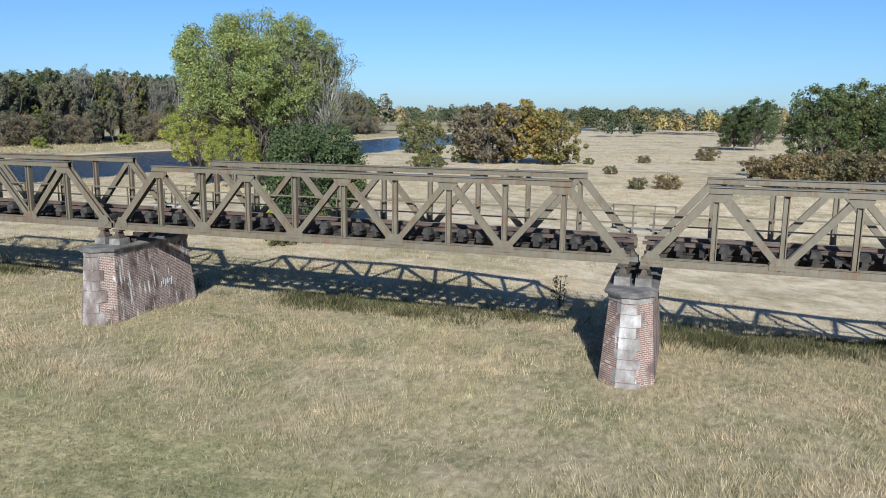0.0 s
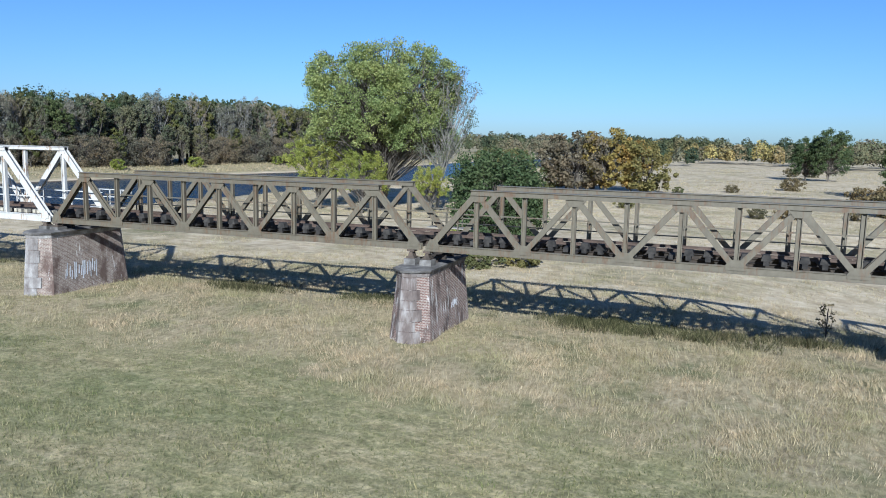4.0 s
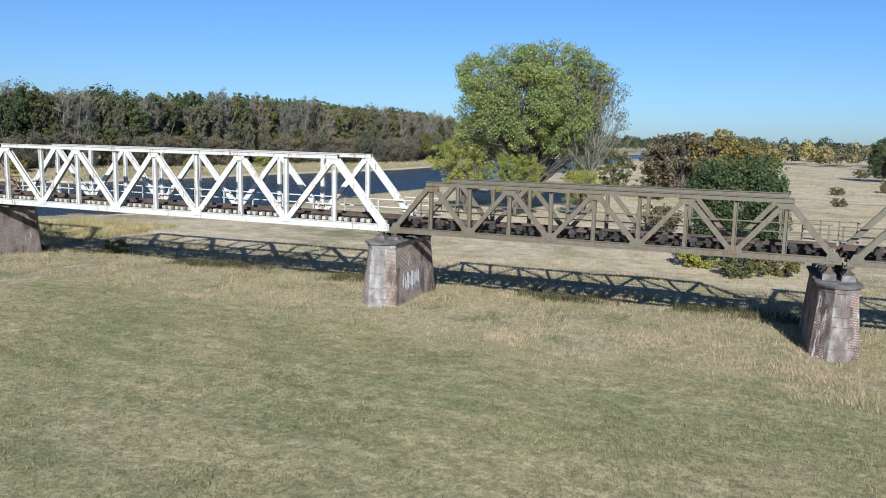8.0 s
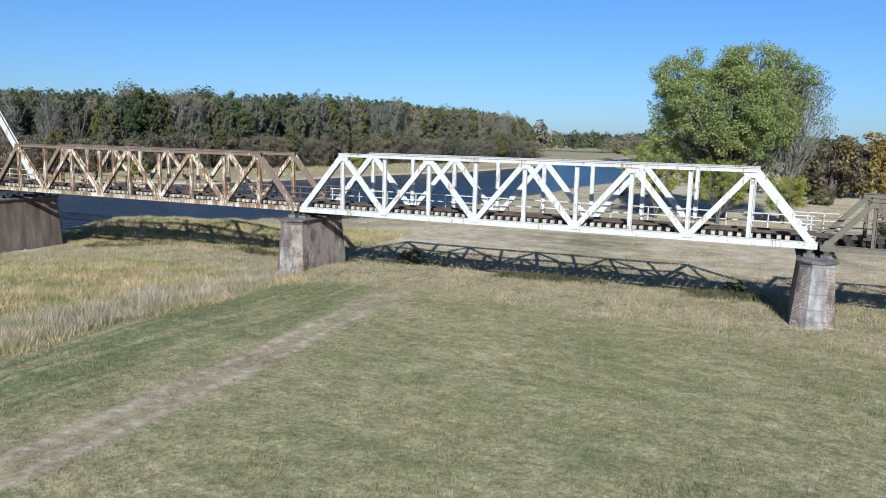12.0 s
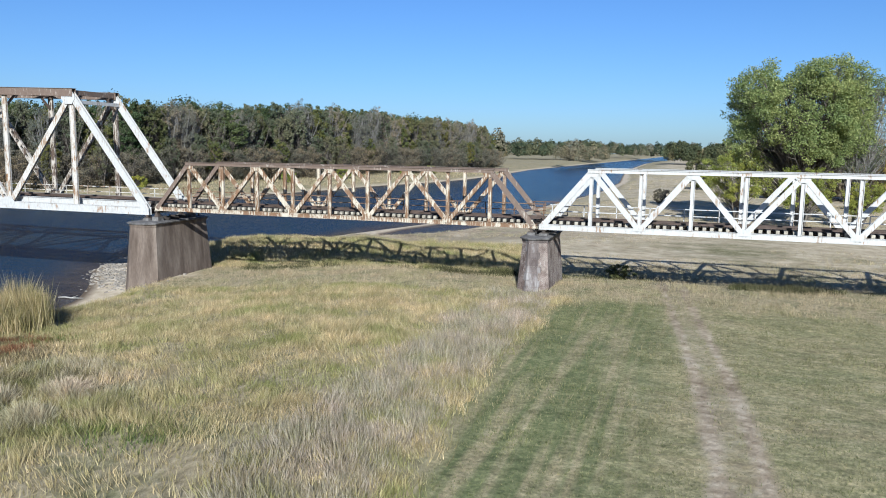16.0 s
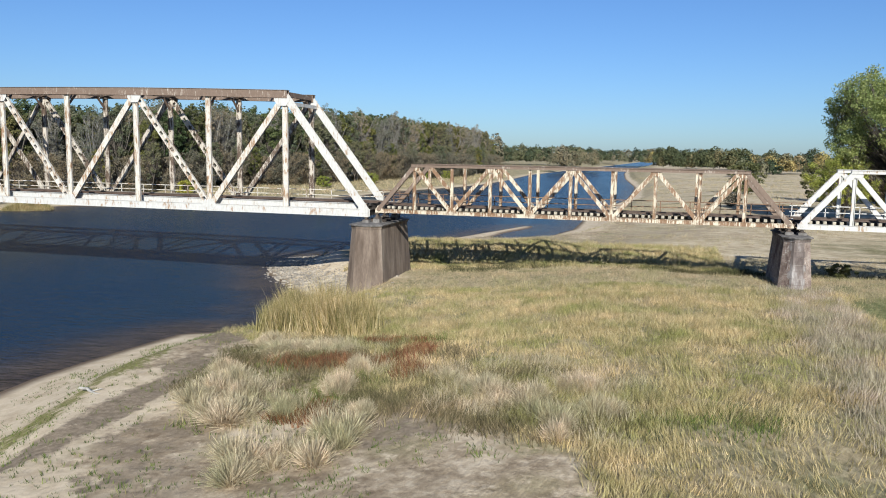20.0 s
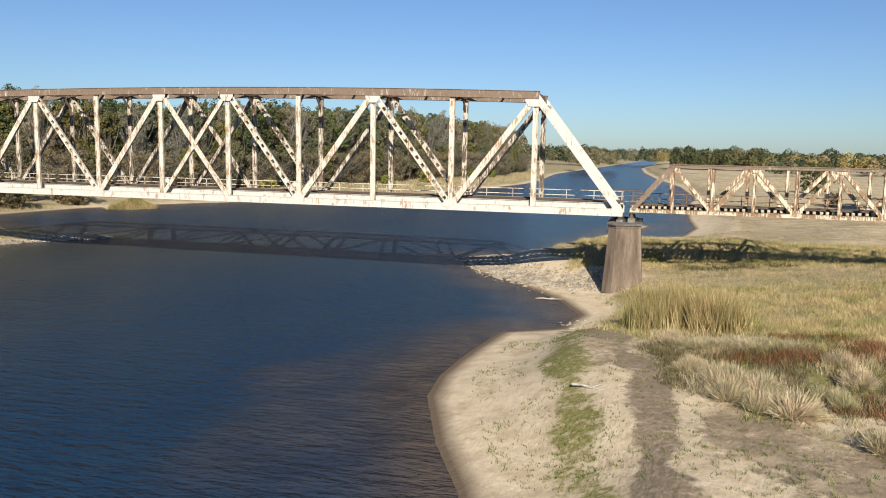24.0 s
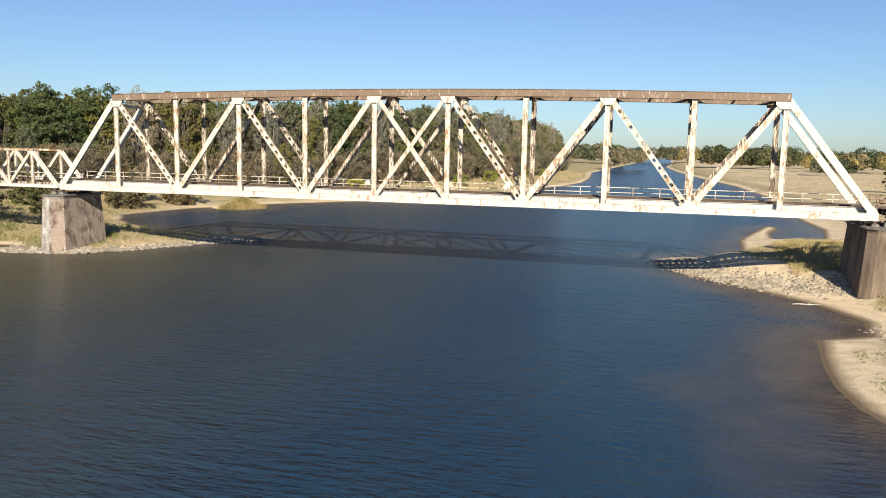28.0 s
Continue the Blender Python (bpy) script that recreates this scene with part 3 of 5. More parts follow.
shallow = np.maximum(shallow, blobs(WX + 2 * lumps(WX, WY, 5.0, 33), WY + 2 * lumps(WX, WY, 5.0, 34), [(-145.5, -36, 6, 13, 0.34), (-141.5, -22, 4, 7, 0.4), (-139, -9, 4, 4, 0.4)]))
wid = np.arange(WX.size).reshape(WX.shape)
wm = arrays("water", np.stack([WX, WY, WX * 0], -1).reshape(-1, 3), np.stack([wid[:-1, :-1], wid[:-1, 1:], wid[1:, 1:], wid[1:, :-1]], -1).reshape(-1, 4), WATER, True)
watt = wm.attributes.new("shallow", "FLOAT", "POINT")
watt.data.foreach_set("value", shallow.astype(np.float32).ravel())
tagged(new("water", wm), "dark blue rippled river water between low banks", "river", kind="structure")


def ground_z(x, y):
    return float(height(np.array([[float(x)]]), np.array([[float(y)]]))[0, 0])

# ---- bridge spans ----
def plate_h(w, d, t=0.03):
    """Rolled section: two flanges across, a web between; w across the bridge, d along the truss."""
    return [(-w / 2, w / 2, -d / 2, -d / 2 + t), (-w / 2, w / 2, d / 2 - t, d / 2), (-t / 2, t / 2, -d / 2 + t, d / 2 - t)]


def channel(w, d, t=0.03):
    """Two flat side plates that face outwards, joined by a recessed web."""
    return [(-w / 2, -w / 2 + t, -d / 2, d / 2), (w / 2 - t, w / 2, -d / 2, d / 2), (-w / 2 + t, w / 2 - t, -t / 2, t / 2)]


def cover(w, d, t=0.04):
    """Top chord: two webs under a wide cover plate with lower lips."""
    return [(-w / 2 - 0.07, w / 2 + 0.07, d - t, d), (-w / 2, -w / 2 + t, 0.02, d - t), (w / 2 - t, w / 2, 0.02, d - t),
            (-w / 2 - 0.06, -w / 2 + t, -0.02, 0.02), (w / 2 - t, w / 2 + 0.06, -0.02, 0.02)]


def gusset(x, z, w, h, y, t, up):
    """A plate with cut corners on a truss node; up: it hangs from the top chord."""
    s = -1 if up else 1
    prof = [(x - w / 2, z), (x + w / 2, z), (x + w / 2, z + s * h * 0.45), (x + w * 0.28, z + s * h), (x - w * 0.28, z + s * h), (x - w / 2, z + s * h * 0.45)]
    return Build().prism([(a, y - t / 2, b) for a, b in prof], [(a, y + t / 2, b) for a, b in prof])


def span(x0, length, panels, zb, ztop, width, mats, label, style):
    """A truss span from x0 on, zb: underside of the bottom chord; ztop(k): top of the top chord over half-panel k."""
    steel, top_mat, deck_steel, rail_mat, web = mats
    root = thing("truss_bridge_span", (x0, 0, zb), label, "bridge span", "spans of the railway bridge")
    half = length / (2 * panels) if style != "big" else length / panels
    cd = 0.68 if style == "big" else 0.40 if style == "white" else 0.32
    pw = 0.54 if style == "big" else 0.23 if style == "olive" else 0.29
    dw = 0.58 if style == "big" else 0.38 if style == "white" else 0.33 if style == "rusty" else 0.27
    cw = 0.5 if style == "big" else 0.36
    count = panels if style == "big" else 2 * panels
    xs = [k * half for k in range(count + 1)]
    tz = [ztop(k) - zb for k in range(count + 1)]
    th = 0.74 if style == "big" else 0.26
    if style == "big":
        tops, lows = [1, 3, 5, 6, 8, 10], [0, 2, 4, 7, 9, 11]
        diag = [(0, 1), (2, 1), (2, 3), (4, 3), (4, 5), (7, 6), (7, 8), (9, 8), (9, 10), (11, 10), (6, 5), (5, 6)]
    else:
        tops, lows = list(range(1, count, 2)), list(range(0, count + 1, 2))
        diag = [(k, k + 1) for k in lows[:-1]] + [(k, k - 1) for k in lows[1:]]
    for y in (0.0, width):
        side = -1 if y == 0 else 1
        # the long span's far web takes the paint with shade in it
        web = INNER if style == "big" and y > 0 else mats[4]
        part("bottom_chord", Build().beam((-0.25, y, 0), (length + 0.25, y, 0),
             [(-cw / 2, cw / 2, 0, 0.03), (-cw / 2 + 0.05, -cw / 2 + 0.09, 0.03, cd), (cw / 2 - 0.09, cw / 2 - 0.05, 0.03, cd), (-cw / 2, -cw / 2 + 0.09, cd, cd + 0.03), (cw / 2 - 0.09, cw / 2, cd, cd + 0.03)]), steel, root)
        ks = list(range(tops[0], tops[-1] + 1))
        for a, b in zip(ks[::2], ks[2::2]) if style != "big" else zip(ks, ks[1:]):
            ea = 0.3 if a == ks[0] else 0
            eb = 0.3 if b == ks[-1] else 0
            part("top_chord", Build().beam((xs[a] - ea, y, tz[a] - th), (xs[b] + eb, y, tz[b] - th), cover(cw, th)), top_mat, root)
        for k in range(1, count):
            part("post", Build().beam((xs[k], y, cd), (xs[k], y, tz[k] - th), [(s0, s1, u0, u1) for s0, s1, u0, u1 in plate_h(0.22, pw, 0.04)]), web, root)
        for a, b in diag:
            end = {a, b} in ({0, 1}, {count - 1, count})
            cross = style == "big" and {a, b} == {5, 6}
            d = dw * (1.15 if end else 0.75 if cross else 1.0)
            lean = 0.05 if cross and a == 5 else 0
            if style == "big" and a > b and not end and not cross:
                # two strips joined by batten plates
                pa, pb = Vector((xs[a], y, cd * 0.6)), Vector((xs[b], y, tz[b] - th * 0.7))
                laced = Build().beam(pa, pb, [(-0.13, 0.13, -d / 2, -d / 2 + 0.13), (-0.13, 0.13, d / 2 - 0.13, d / 2)])
                n_bat = int((pb - pa).length / 0.95)
                for i in range(n_bat):
                    qa, qb = pa.lerp(pb, (i + 0.2) / n_bat), pa.lerp(pb, (i + 0.78) / n_bat)
                    laced.beam(qa, qb, [(-0.12, -0.10, -d / 2 + 0.12, d / 2 - 0.12), (0.10, 0.12, -d / 2 + 0.12, d / 2 - 0.12)])
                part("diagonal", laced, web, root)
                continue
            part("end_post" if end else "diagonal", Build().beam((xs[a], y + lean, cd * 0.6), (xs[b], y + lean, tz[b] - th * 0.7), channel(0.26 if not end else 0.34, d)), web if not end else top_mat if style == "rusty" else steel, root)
        for k in lows:
            w = (1.5 if style == "big" else 0.95) * (0.7 if k in (0, count) else 1)
            x = xs[k] + (w * 0.3 if k == 0 else -w * 0.3 if k == count else 0)
            part("gusset_plate", gusset(x, cd * 0.5, w, (0.85 if style == "big" else 0.5), y + side * (cw / 2 - 0.03), 0.03, False), steel, root)
        for k in tops:
            w = 1.6 if style == "big" else 0.9
            x = xs[k] + (w * 0.15 if k == tops[0] else -w * 0.15 if k == tops[-1] else 0)
            part("gusset_plate", gusset(x, tz[k] - th * 0.8, w, 0.9 if style == "big" else 0.42, y + side * (cw / 2 - 0.03), 0.03, True), steel, root)
    # floor beams at every post, two stringers
    for k in range(count + 1):
        x = min(max(xs[k], 0.15), length - 0.15)
        low, top = (0.04, 0.54) if style == "big" else (0.035, cd * 0.5 + 0.20)
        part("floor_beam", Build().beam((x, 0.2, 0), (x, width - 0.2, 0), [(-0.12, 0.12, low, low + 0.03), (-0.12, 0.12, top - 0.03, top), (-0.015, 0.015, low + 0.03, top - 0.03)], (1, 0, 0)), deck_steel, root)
    mid = width / 2
    deck = 0.95 if style == "big" else cd * 0.5 + 0.22
    for y in (mid - 0.9, mid + 0.9):
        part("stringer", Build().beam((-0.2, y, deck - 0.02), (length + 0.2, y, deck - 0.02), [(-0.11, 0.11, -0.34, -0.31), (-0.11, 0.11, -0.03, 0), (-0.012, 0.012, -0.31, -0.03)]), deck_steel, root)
    rnd = random.Random(int(x0 * 10))
    pitch = {"olive": 0.84, "white": 0.56, "rusty": 0.54, "big": 0.62}[style]
    n = int(length / pitch)
    if style == "big":
        shared = Build().box(-0.12, 0.12, mid - 1.3, mid + 1.3, 0, 0.22).mesh("sleeper", DARK_WOOD)
    else:
        b = Build().box(-0.13, 0.13, mid - 1.62, mid + 1.3, 0, 0.24)
        shared = b.mesh("sleeper", DARK_WOOD)
        ends = Build().box(-0.125, 0.125, mid - 1.95, mid - 1.615, 0.0, 0.23).mesh("sleeper_end", PALE_WOOD if style != "olive" else DARK_WOOD)
        block = Build().prism([(-0.24, mid - 1.9, 0.22), (0.24, mid - 1.9, 0.22), (0.24, mid - 1.45, 0.22), (-0.24, mid - 1.45, 0.22)],
                              [(-0.17, mid - 1.84, 0.50), (0.17, mid - 1.84, 0.50), (0.17, mid - 1.5, 0.52), (-0.17, mid - 1.5, 0.52)]).mesh("timber_block", DARK_WOOD)
    for i in range(n):
        x = (i + 0.5) * length / n + rnd.uniform(-0.05, 0.05)
        sl = part("sleeper", shared, None, root)
        sl.location = (x, rnd.uniform(-0.08, 0.08), deck + 0.0)
        sl.rotation_euler = (0, 0, rnd.uniform(-0.03, 0.03))
        if style != "big":
            e = part("sleeper_end", ends, None, sl)
        if style == "olive" and i % 3 != 2:
            part("timber_block", block, None, sl)
    rz = deck + 0.24
    for y in (mid - 0.755, mid + 0.755):
        part("rail", Build().beam((-0.3, y, rz), (length + 0.3, y, rz), [(-0.065, 0.065, 0, 0.02), (-0.01, 0.01, 0.02, 0.12), (-0.036, 0.036, 0.12, 0.16)]), RAIL_STEEL, root)
    # walkway and hand rail by the far truss
    wy0, wy1 = width - 1.35, width - 0.5
    nb = max(4, int(length / 3.0))
    for i in range(nb):
        a, b = i * length / nb, (i + 1) * length / nb - 0.03
        part("walkway_plank", Build().box(a, b, wy0, wy1, deck + 0.2, deck + 0.26), PLANK if style != "white" else WHITE, root)
    ry = wy0 + 0.05 if style == "big" else width - 0.42
    step_n = max(4, int(length / (2.8 if style == "big" else 2.5)))
    for i in range(step_n + 1):
        x = i * length / step_n
        part("railing_post", Build().box(x - 0.035, x + 0.035, ry - 0.035, ry + 0.035, deck + 0.2, deck + 1.28), rail_mat, root)
    for h in (1.26, 0.72):
        part("hand_rail", Build().beam((-0.2, ry, deck + h), (length + 0.2, ry, deck + h), [(-0.035, 0.035, -0.035, 0.035)]), rail_mat, root)
    if style == "big":
        part("edge_beam", Build().beam((0.3, 0.75, deck + 0.1), (length - 0.3, 0.75, deck + 0.1), [(-0.14, 0.14, 0.12, 0.16), (-0.02, 0.02, -0.45, 0.12), (-0.14, 0.14, -0.49, -0.45)]), steel, root)
        part("cable_trough", Build().box(0.3, length - 0.3, width - 2.1, width - 1.6, deck + 0.2, deck + 0.42), PLANK, root)
        for k in range(1, count):
            strut = Build().beam((xs[k], 0.2, tz[k] - th * 0.5), (xs[k], width - 0.2, tz[k] - th * 0.5), channel(0.34, 0.46), (1, 0, 0))
            part("portal_strut", strut, top_mat, root)
            for y, s in ((0.15, 1), (width - 0.15, -1)):
                part("knee_brace", Build().beam((xs[k], y, tz[k] - th - 1.1), (xs[k], y + s * 1.15, tz[k] - th + 0.1), channel(0.14, 0.2), (1, 0, 0)), top_mat, root)
            if k < count - 1:
                for a, b, h in ((0.15, width - 0.15, 0.50), (width - 0.15, 0.15, 0.62)):
                    part("wind_brace", Build().beam((xs[k], a, tz[k] - th * h), (xs[k + 1], b, tz[k + 1] - th * h), [(-0.17, 0.17, -0.03, -0.01), (-0.17, -0.15, -0.01, 0.09), (0.15, 0.17, -0.01, 0.09)]), top_mat, root)
                mid_x, mid_z = (xs[k] + xs[k + 1]) / 2, (tz[k] + tz[k + 1]) / 2 - th * 0.35
                part("wind_strut", Build().beam((mid_x, 0.2, mid_z), (mid_x, width - 0.2, mid_z), channel(0.16, 0.2), (1, 0, 0)), top_mat, root)
        # heads of the sloping end portals
        for a, b in ((0, 1), (count, count - 1)):
            f = 0.93
            qx, qz = xs[a] + (xs[b] - xs[a]) * f, cd * 0.6 + (tz[b] - th * 0.7 - cd * 0.6) * f
            part("portal_beam", Build().beam((qx, 0.2, qz), (qx, width - 0.2, qz), channel(0.24, 0.34), (1, 0, 0)), steel, root)
    return root


SPAN_W = 4.9
olive_mats = (OLIVE, OLIVE, DECK_DARK, OLIVE, OLIVE)
brown = span(-29.35, 25.7, 5, 8.15, lambda k: 11.55, SPAN_W, olive_mats, "olive-brown riveted steel truss span with black sleeper blocks", "olive")
copy_thing(brown, pose(-55.8, 0, 8.2))
copy_thing(brown, pose(-2.7, 0, 8.1))
span(-93.8, 37.35, 5, 8.25, lambda k: 13.1, SPAN_W, (WHITE, WHITE, DECK_DARK, WHITE, WHITE), "white-painted steel truss span with light rust and pale sleeper ends", "white")
span(-130.45, 35.9, 5, 8.3, lambda k: 12.9, SPAN_W, (RUSTY, RUST_TOP, DECK_DARK, RUST, RUSTY), "badly rusted steel truss span with flaking white paint", "rusty")


def arch(k):
    return 19.72 + 0.55 * (1 - ((k - 5.5) / 4.5) ** 2)


span(-224.3, 92.7, 11, 7.85, arch, 5.8, (WHITE, RUST_TOP, DECK_DARK, STREAKED, STREAKED), "long white through-truss span over the river with rusted arched top chord", "big")
span(-262.4, 37.35, 5, 8.0, lambda k: 12.9, SPAN_W, (WHITE, RUSTY, DECK_DARK, WHITE, STREAKED), "white steel truss span with rusty top chord beyond the river", "white")

# ---- piers ----
def pier(x, ztop, zfoot, half_w, y0, y1, batter, body_mat, quoin_mat, label, courses, left, right, far=4.9, front=0.30, point=0.85, wrap=(0.02, 0.20)):
    """left, right: underside of the spans on either side. The nose has a narrow flat front, faced with courses of dressed stone."""
    zf = zfoot - 1.0
    cy = (y0 + y1) / 2
    root = thing("bridge_pier", (x, cy, zf), label, "bridge pier", "piers of the railway bridge")
    nose = half_w * point

    def plan(hw, a, b, z):
        nf = hw * front
        return [(-hw, a + nose - cy, z), (-nf, a - cy, z), (nf, a - cy, z), (hw, a + nose - cy, z), (hw, b - nose - cy, z), (nf, b - cy, z), (-nf, b - cy, z), (-hw, b - nose - cy, z)]

    h = ztop - zf
    sp = batter * h
    part("body", Build().prism(plan(half_w + sp, y0 - sp, y1 + sp, 0), plan(half_w, y0, y1, h - 0.42)), body_mat, root)
    part("neck", Build().prism(plan(half_w + 0.03, y0 - 0.03, y1 + 0.03, h - 0.42), plan(half_w + 0.07, y0 - 0.07, y1 + 0.07, h - 0.16)), quoin_mat, root)
    part("cap", Build().prism(plan(half_w + 0.17, y0 - 0.17, y1 + 0.17, h - 0.16), plan(half_w + 0.20, y0 - 0.20, y1 + 0.20, h - 0.06)), CAPSTONE, root)
    part("cap_slope", Build().prism(plan(half_w + 0.20, y0 - 0.20, y1 + 0.20, h - 0.06), plan(half_w - 0.05, y0 + 0.05, y1 - 0.05, h + 0.02)), CAPSTONE, root)
    rnd = random.Random(int(abs(x) * 7))
    zs = [0.0]
    for i in range(courses):
        zs.append(zs[-1] + rnd.uniform(0.8, 1.2))
    for i in range(courses):
        za, zb = (q * (h - 0.45) / zs[-1] for q in (zs[i], zs[i + 1]))
        ll, lr = (wrap[(i + k) % 2] * rnd.uniform(0.8, 1.25) for k in (0, 1))
        low, high = [], []
        for z, ring in ((za + 0.012, low), (zb - 0.012, high)):
            f = z / (h - 0.42)
            hw, tip = half_w + sp * (1 - f), y0 - sp * (1 - f) - cy
            nf = hw * front
            d = Vector((hw - nf, nose, 0)).normalized()
            out = Vector((d.y, -d.x, 0)) * 0.03
            flip = Vector((-1, 1, 1))
            corner, end = Vector((nf + 0.018, tip - 0.03, z)), Vector((nf, tip, z)) + d * lr
            lcorner, lend = corner * flip, (Vector((nf, tip, z)) + d * ll) * flip
            ring += [lend + out * flip, lcorner, corner, end + out, end - out * 6, lend - out * 6 * flip]
        part("quoin_stone", Build().prism(low, high), quoin_mat, root)
    for yy in (0.0, far):
        for s, zt in ((-1, left), (1, right)):
            if zt is None:
                continue
            cx = s * min(0.55, half_w * 0.5)
            z0, z1 = h + 0.005, zt - zf
            gap = z1 - z0

            def slab(a, b, lo, hi, lo_f, hi_f):
                return Build().prism([(cx - a, yy - cy - b, lo_f), (cx + a, yy - cy - b, lo_f), (cx + a, yy - cy + b, lo_f), (cx - a, yy - cy + b, lo_f)],
                                     [(cx - lo, yy - cy - hi, hi_f), (cx + lo, yy - cy - hi, hi_f), (cx + lo, yy - cy + hi, hi_f), (cx - lo, yy - cy + hi, hi_f)])

            part("bearing_stone", slab(0.34, 0.40, 0.32, 0.38, z0, z0 + gap * 0.42), CAPSTONE, root)
            part("bearing_plate", slab(0.24, 0.26, 0.24, 0.26, z0 + gap * 0.42, z0 + gap * 0.54), BEARING, root)
            part("bearing_rocker", slab(0.17, 0.22, 0.07, 0.20, z0 + gap * 0.54, z0 + gap * 0.86), BEARING, root)
            part("bearing_shoe", slab(0.20, 0.24, 0.22, 0.24, z0 + gap * 0.86, z1), BEARING, root)
    # dark cross frame that ties the two lines of bearings under the deck
    for yy in (1.1, 2.4, 3.7):
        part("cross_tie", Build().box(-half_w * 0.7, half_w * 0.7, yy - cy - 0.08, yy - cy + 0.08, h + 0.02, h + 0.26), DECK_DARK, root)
    return root


pier(-3.2, 7.25, 3.3, 0.86, -1.75, 5.5, 0.072, BRICK, STONE, "tapered brick pier with pale stone quoins and white cap band", 10, 8.15, 8.1, front=0.32, wrap=(0.02, 0.26))
pier(-29.95, 7.35, 3.3, 0.92, -1.75, 5.7, 0.075, PATCHED, DULL_STONE, "weathered brick and stone pier with dark cap and lime streaks", 8, 8.2, 8.15, wrap=(0.25, 0.55))
pier(-56.15, 7.75, 3.6, 0.96, -1.85, 5.7, 0.075, STAINED, STONE, "rendered stone pier with stained sides and pale scribbles", 6, 8.25, 8.2, wrap=(0.25, 0.45))
pier(-94.15, 7.75, 3.7, 0.98, -1.9, 5.8, 0.072, STAINED, DULL_STONE, "dark stained stone pier with pale quoins in dry grass", 8, 8.3, 8.25, wrap=(0.2, 0.4))
pier(-131.05, 7.3, 1.7, 1.46, -2.2, 6.9, 0.065, CONCRETE, CONCRETE, "tall brown stained concrete river pier with pointed nose", 0, 7.85, 8.3, front=0.5, point=0.5)
pier(-224.8, 7.2, 0.3, 1.5, -2.3, 6.9, 0.06, STAINED, STONE, "stone river pier standing on a rubble island", 9, 8.0, 7.85)
pier(23.1, 7.2, 3.3, 0.98, -1.75, 5.7, 0.075, BRICK, STONE, "tapered brick pier with pale stone quoins", 7, 8.1, None)
pier(-262.9, 7.2, 2.0, 1.0, -1.8, 5.7, 0.07, RENDER, STONE, "stone pier on the far bank", 6, None, 8.0)

# ---- plants ----
def leaf_material(name, dark, mid, light, through_share=0.35):
    """Foliage with a tint for each tree and each leaf, partly lit through."""
    m, nt, b = material(name, 0.75, 0, 0.25)
    info = nt.nodes.new("ShaderNodeObjectInfo")
    geo = nt.nodes.new("ShaderNodeNewGeometry")
    col = ramp(nt, geo.outputs["Random Per Island"], ((0.0, dark), (0.5, mid), (1.0, light)))
    tint = ramp(nt, info.outputs["Random"], ((0.0, (0.72, 0.78, 0.72)), (0.5, (1.0, 0.98, 0.92)), (1.0, (1.22, 1.06, 0.86))))
    col = mix(nt, 1.0, col, tint, "MULTIPLY")
    patch = ramp(nt, noise_tex(nt, 0.22, 3), ((0.35, (0.78, 0.86, 0.8)), (0.65, (1.15, 1.06, 0.9))))
    col = mix(nt, 0.8, col, patch, "MULTIPLY")
    nt.links.new(col, b.inputs["Base Color"])
    tr = nt.nodes.new("ShaderNodeBsdfTranslucent")
    nt.links.new(col, tr.inputs["Color"])
    ms = nt.nodes.new("ShaderNodeMixShader")
    ms.inputs[0].default_value = through_share
    nt.links.new(b.outputs[0], ms.inputs[1])
    nt.links.new(tr.outputs[0], ms.inputs[2])
    nt.links.new(ms.outputs[0], nt.nodes["Material Output"].inputs["Surface"])
    return m


GREEN = leaf_material("poplar_leaves", (0.14, 0.19, 0.075), (0.25, 0.318, 0.132), (0.39, 0.45, 0.225), 0.5)
YELLOW_GREEN = leaf_material("yellowing_leaves", (0.20, 0.225, 0.05), (0.32, 0.345, 0.085), (0.46, 0.46, 0.13), 0.45)
OAK = leaf_material("oak_leaves", (0.055, 0.080, 0.036), (0.092, 0.124, 0.056), (0.142, 0.172, 0.084), 0.35)
OLIVE_LEAF = leaf_material("olive_leaves", (0.095, 0.102, 0.045), (0.145, 0.147, 0.066), (0.205, 0.195, 0.095))
BIRCH_TWIG = leaf_material("birch_twigs", (0.165, 0.152, 0.130), (0.245, 0.228, 0.20), (0.34, 0.318, 0.285))
BROWN_LEAF = leaf_material("brown_leaves", (0.105, 0.088, 0.052), (0.155, 0.128, 0.075), (0.215, 0.178, 0.105))
GREY_LEAF = leaf_material("grey_twigs", (0.085, 0.076, 0.060), (0.13, 0.118, 0.095), (0.19, 0.174, 0.145))
TWIG_LEAF = leaf_material("bare_twigs", (0.12, 0.108, 0.085), (0.19, 0.172, 0.14), (0.27, 0.245, 0.205))
GOLD_LEAF = leaf_material("golden_leaves", (0.20, 0.135, 0.045), (0.32, 0.225, 0.075), (0.44, 0.33, 0.12))
MOSS_LEAF = leaf_material("moss_leaves", (0.12, 0.125, 0.045), (0.18, 0.18, 0.065), (0.25, 0.235, 0.09))
PINE_LEAF = leaf_material("pine_needles", (0.045, 0.064, 0.032), (0.070, 0.094, 0.044), (0.10, 0.128, 0.060), 0.25)
ASPEN_LEAF = leaf_material("aspen_leaves", (0.115, 0.125, 0.082), (0.17, 0.178, 0.12), (0.24, 0.243, 0.17))
BARK = mottled("grey_bark", (0.07, 0.058, 0.045), (0.13, 0.11, 0.088), (0.22, 0.19, 0.155), 1.5, 8.0, 0.95, 0.5, (2, 2, 0.4))
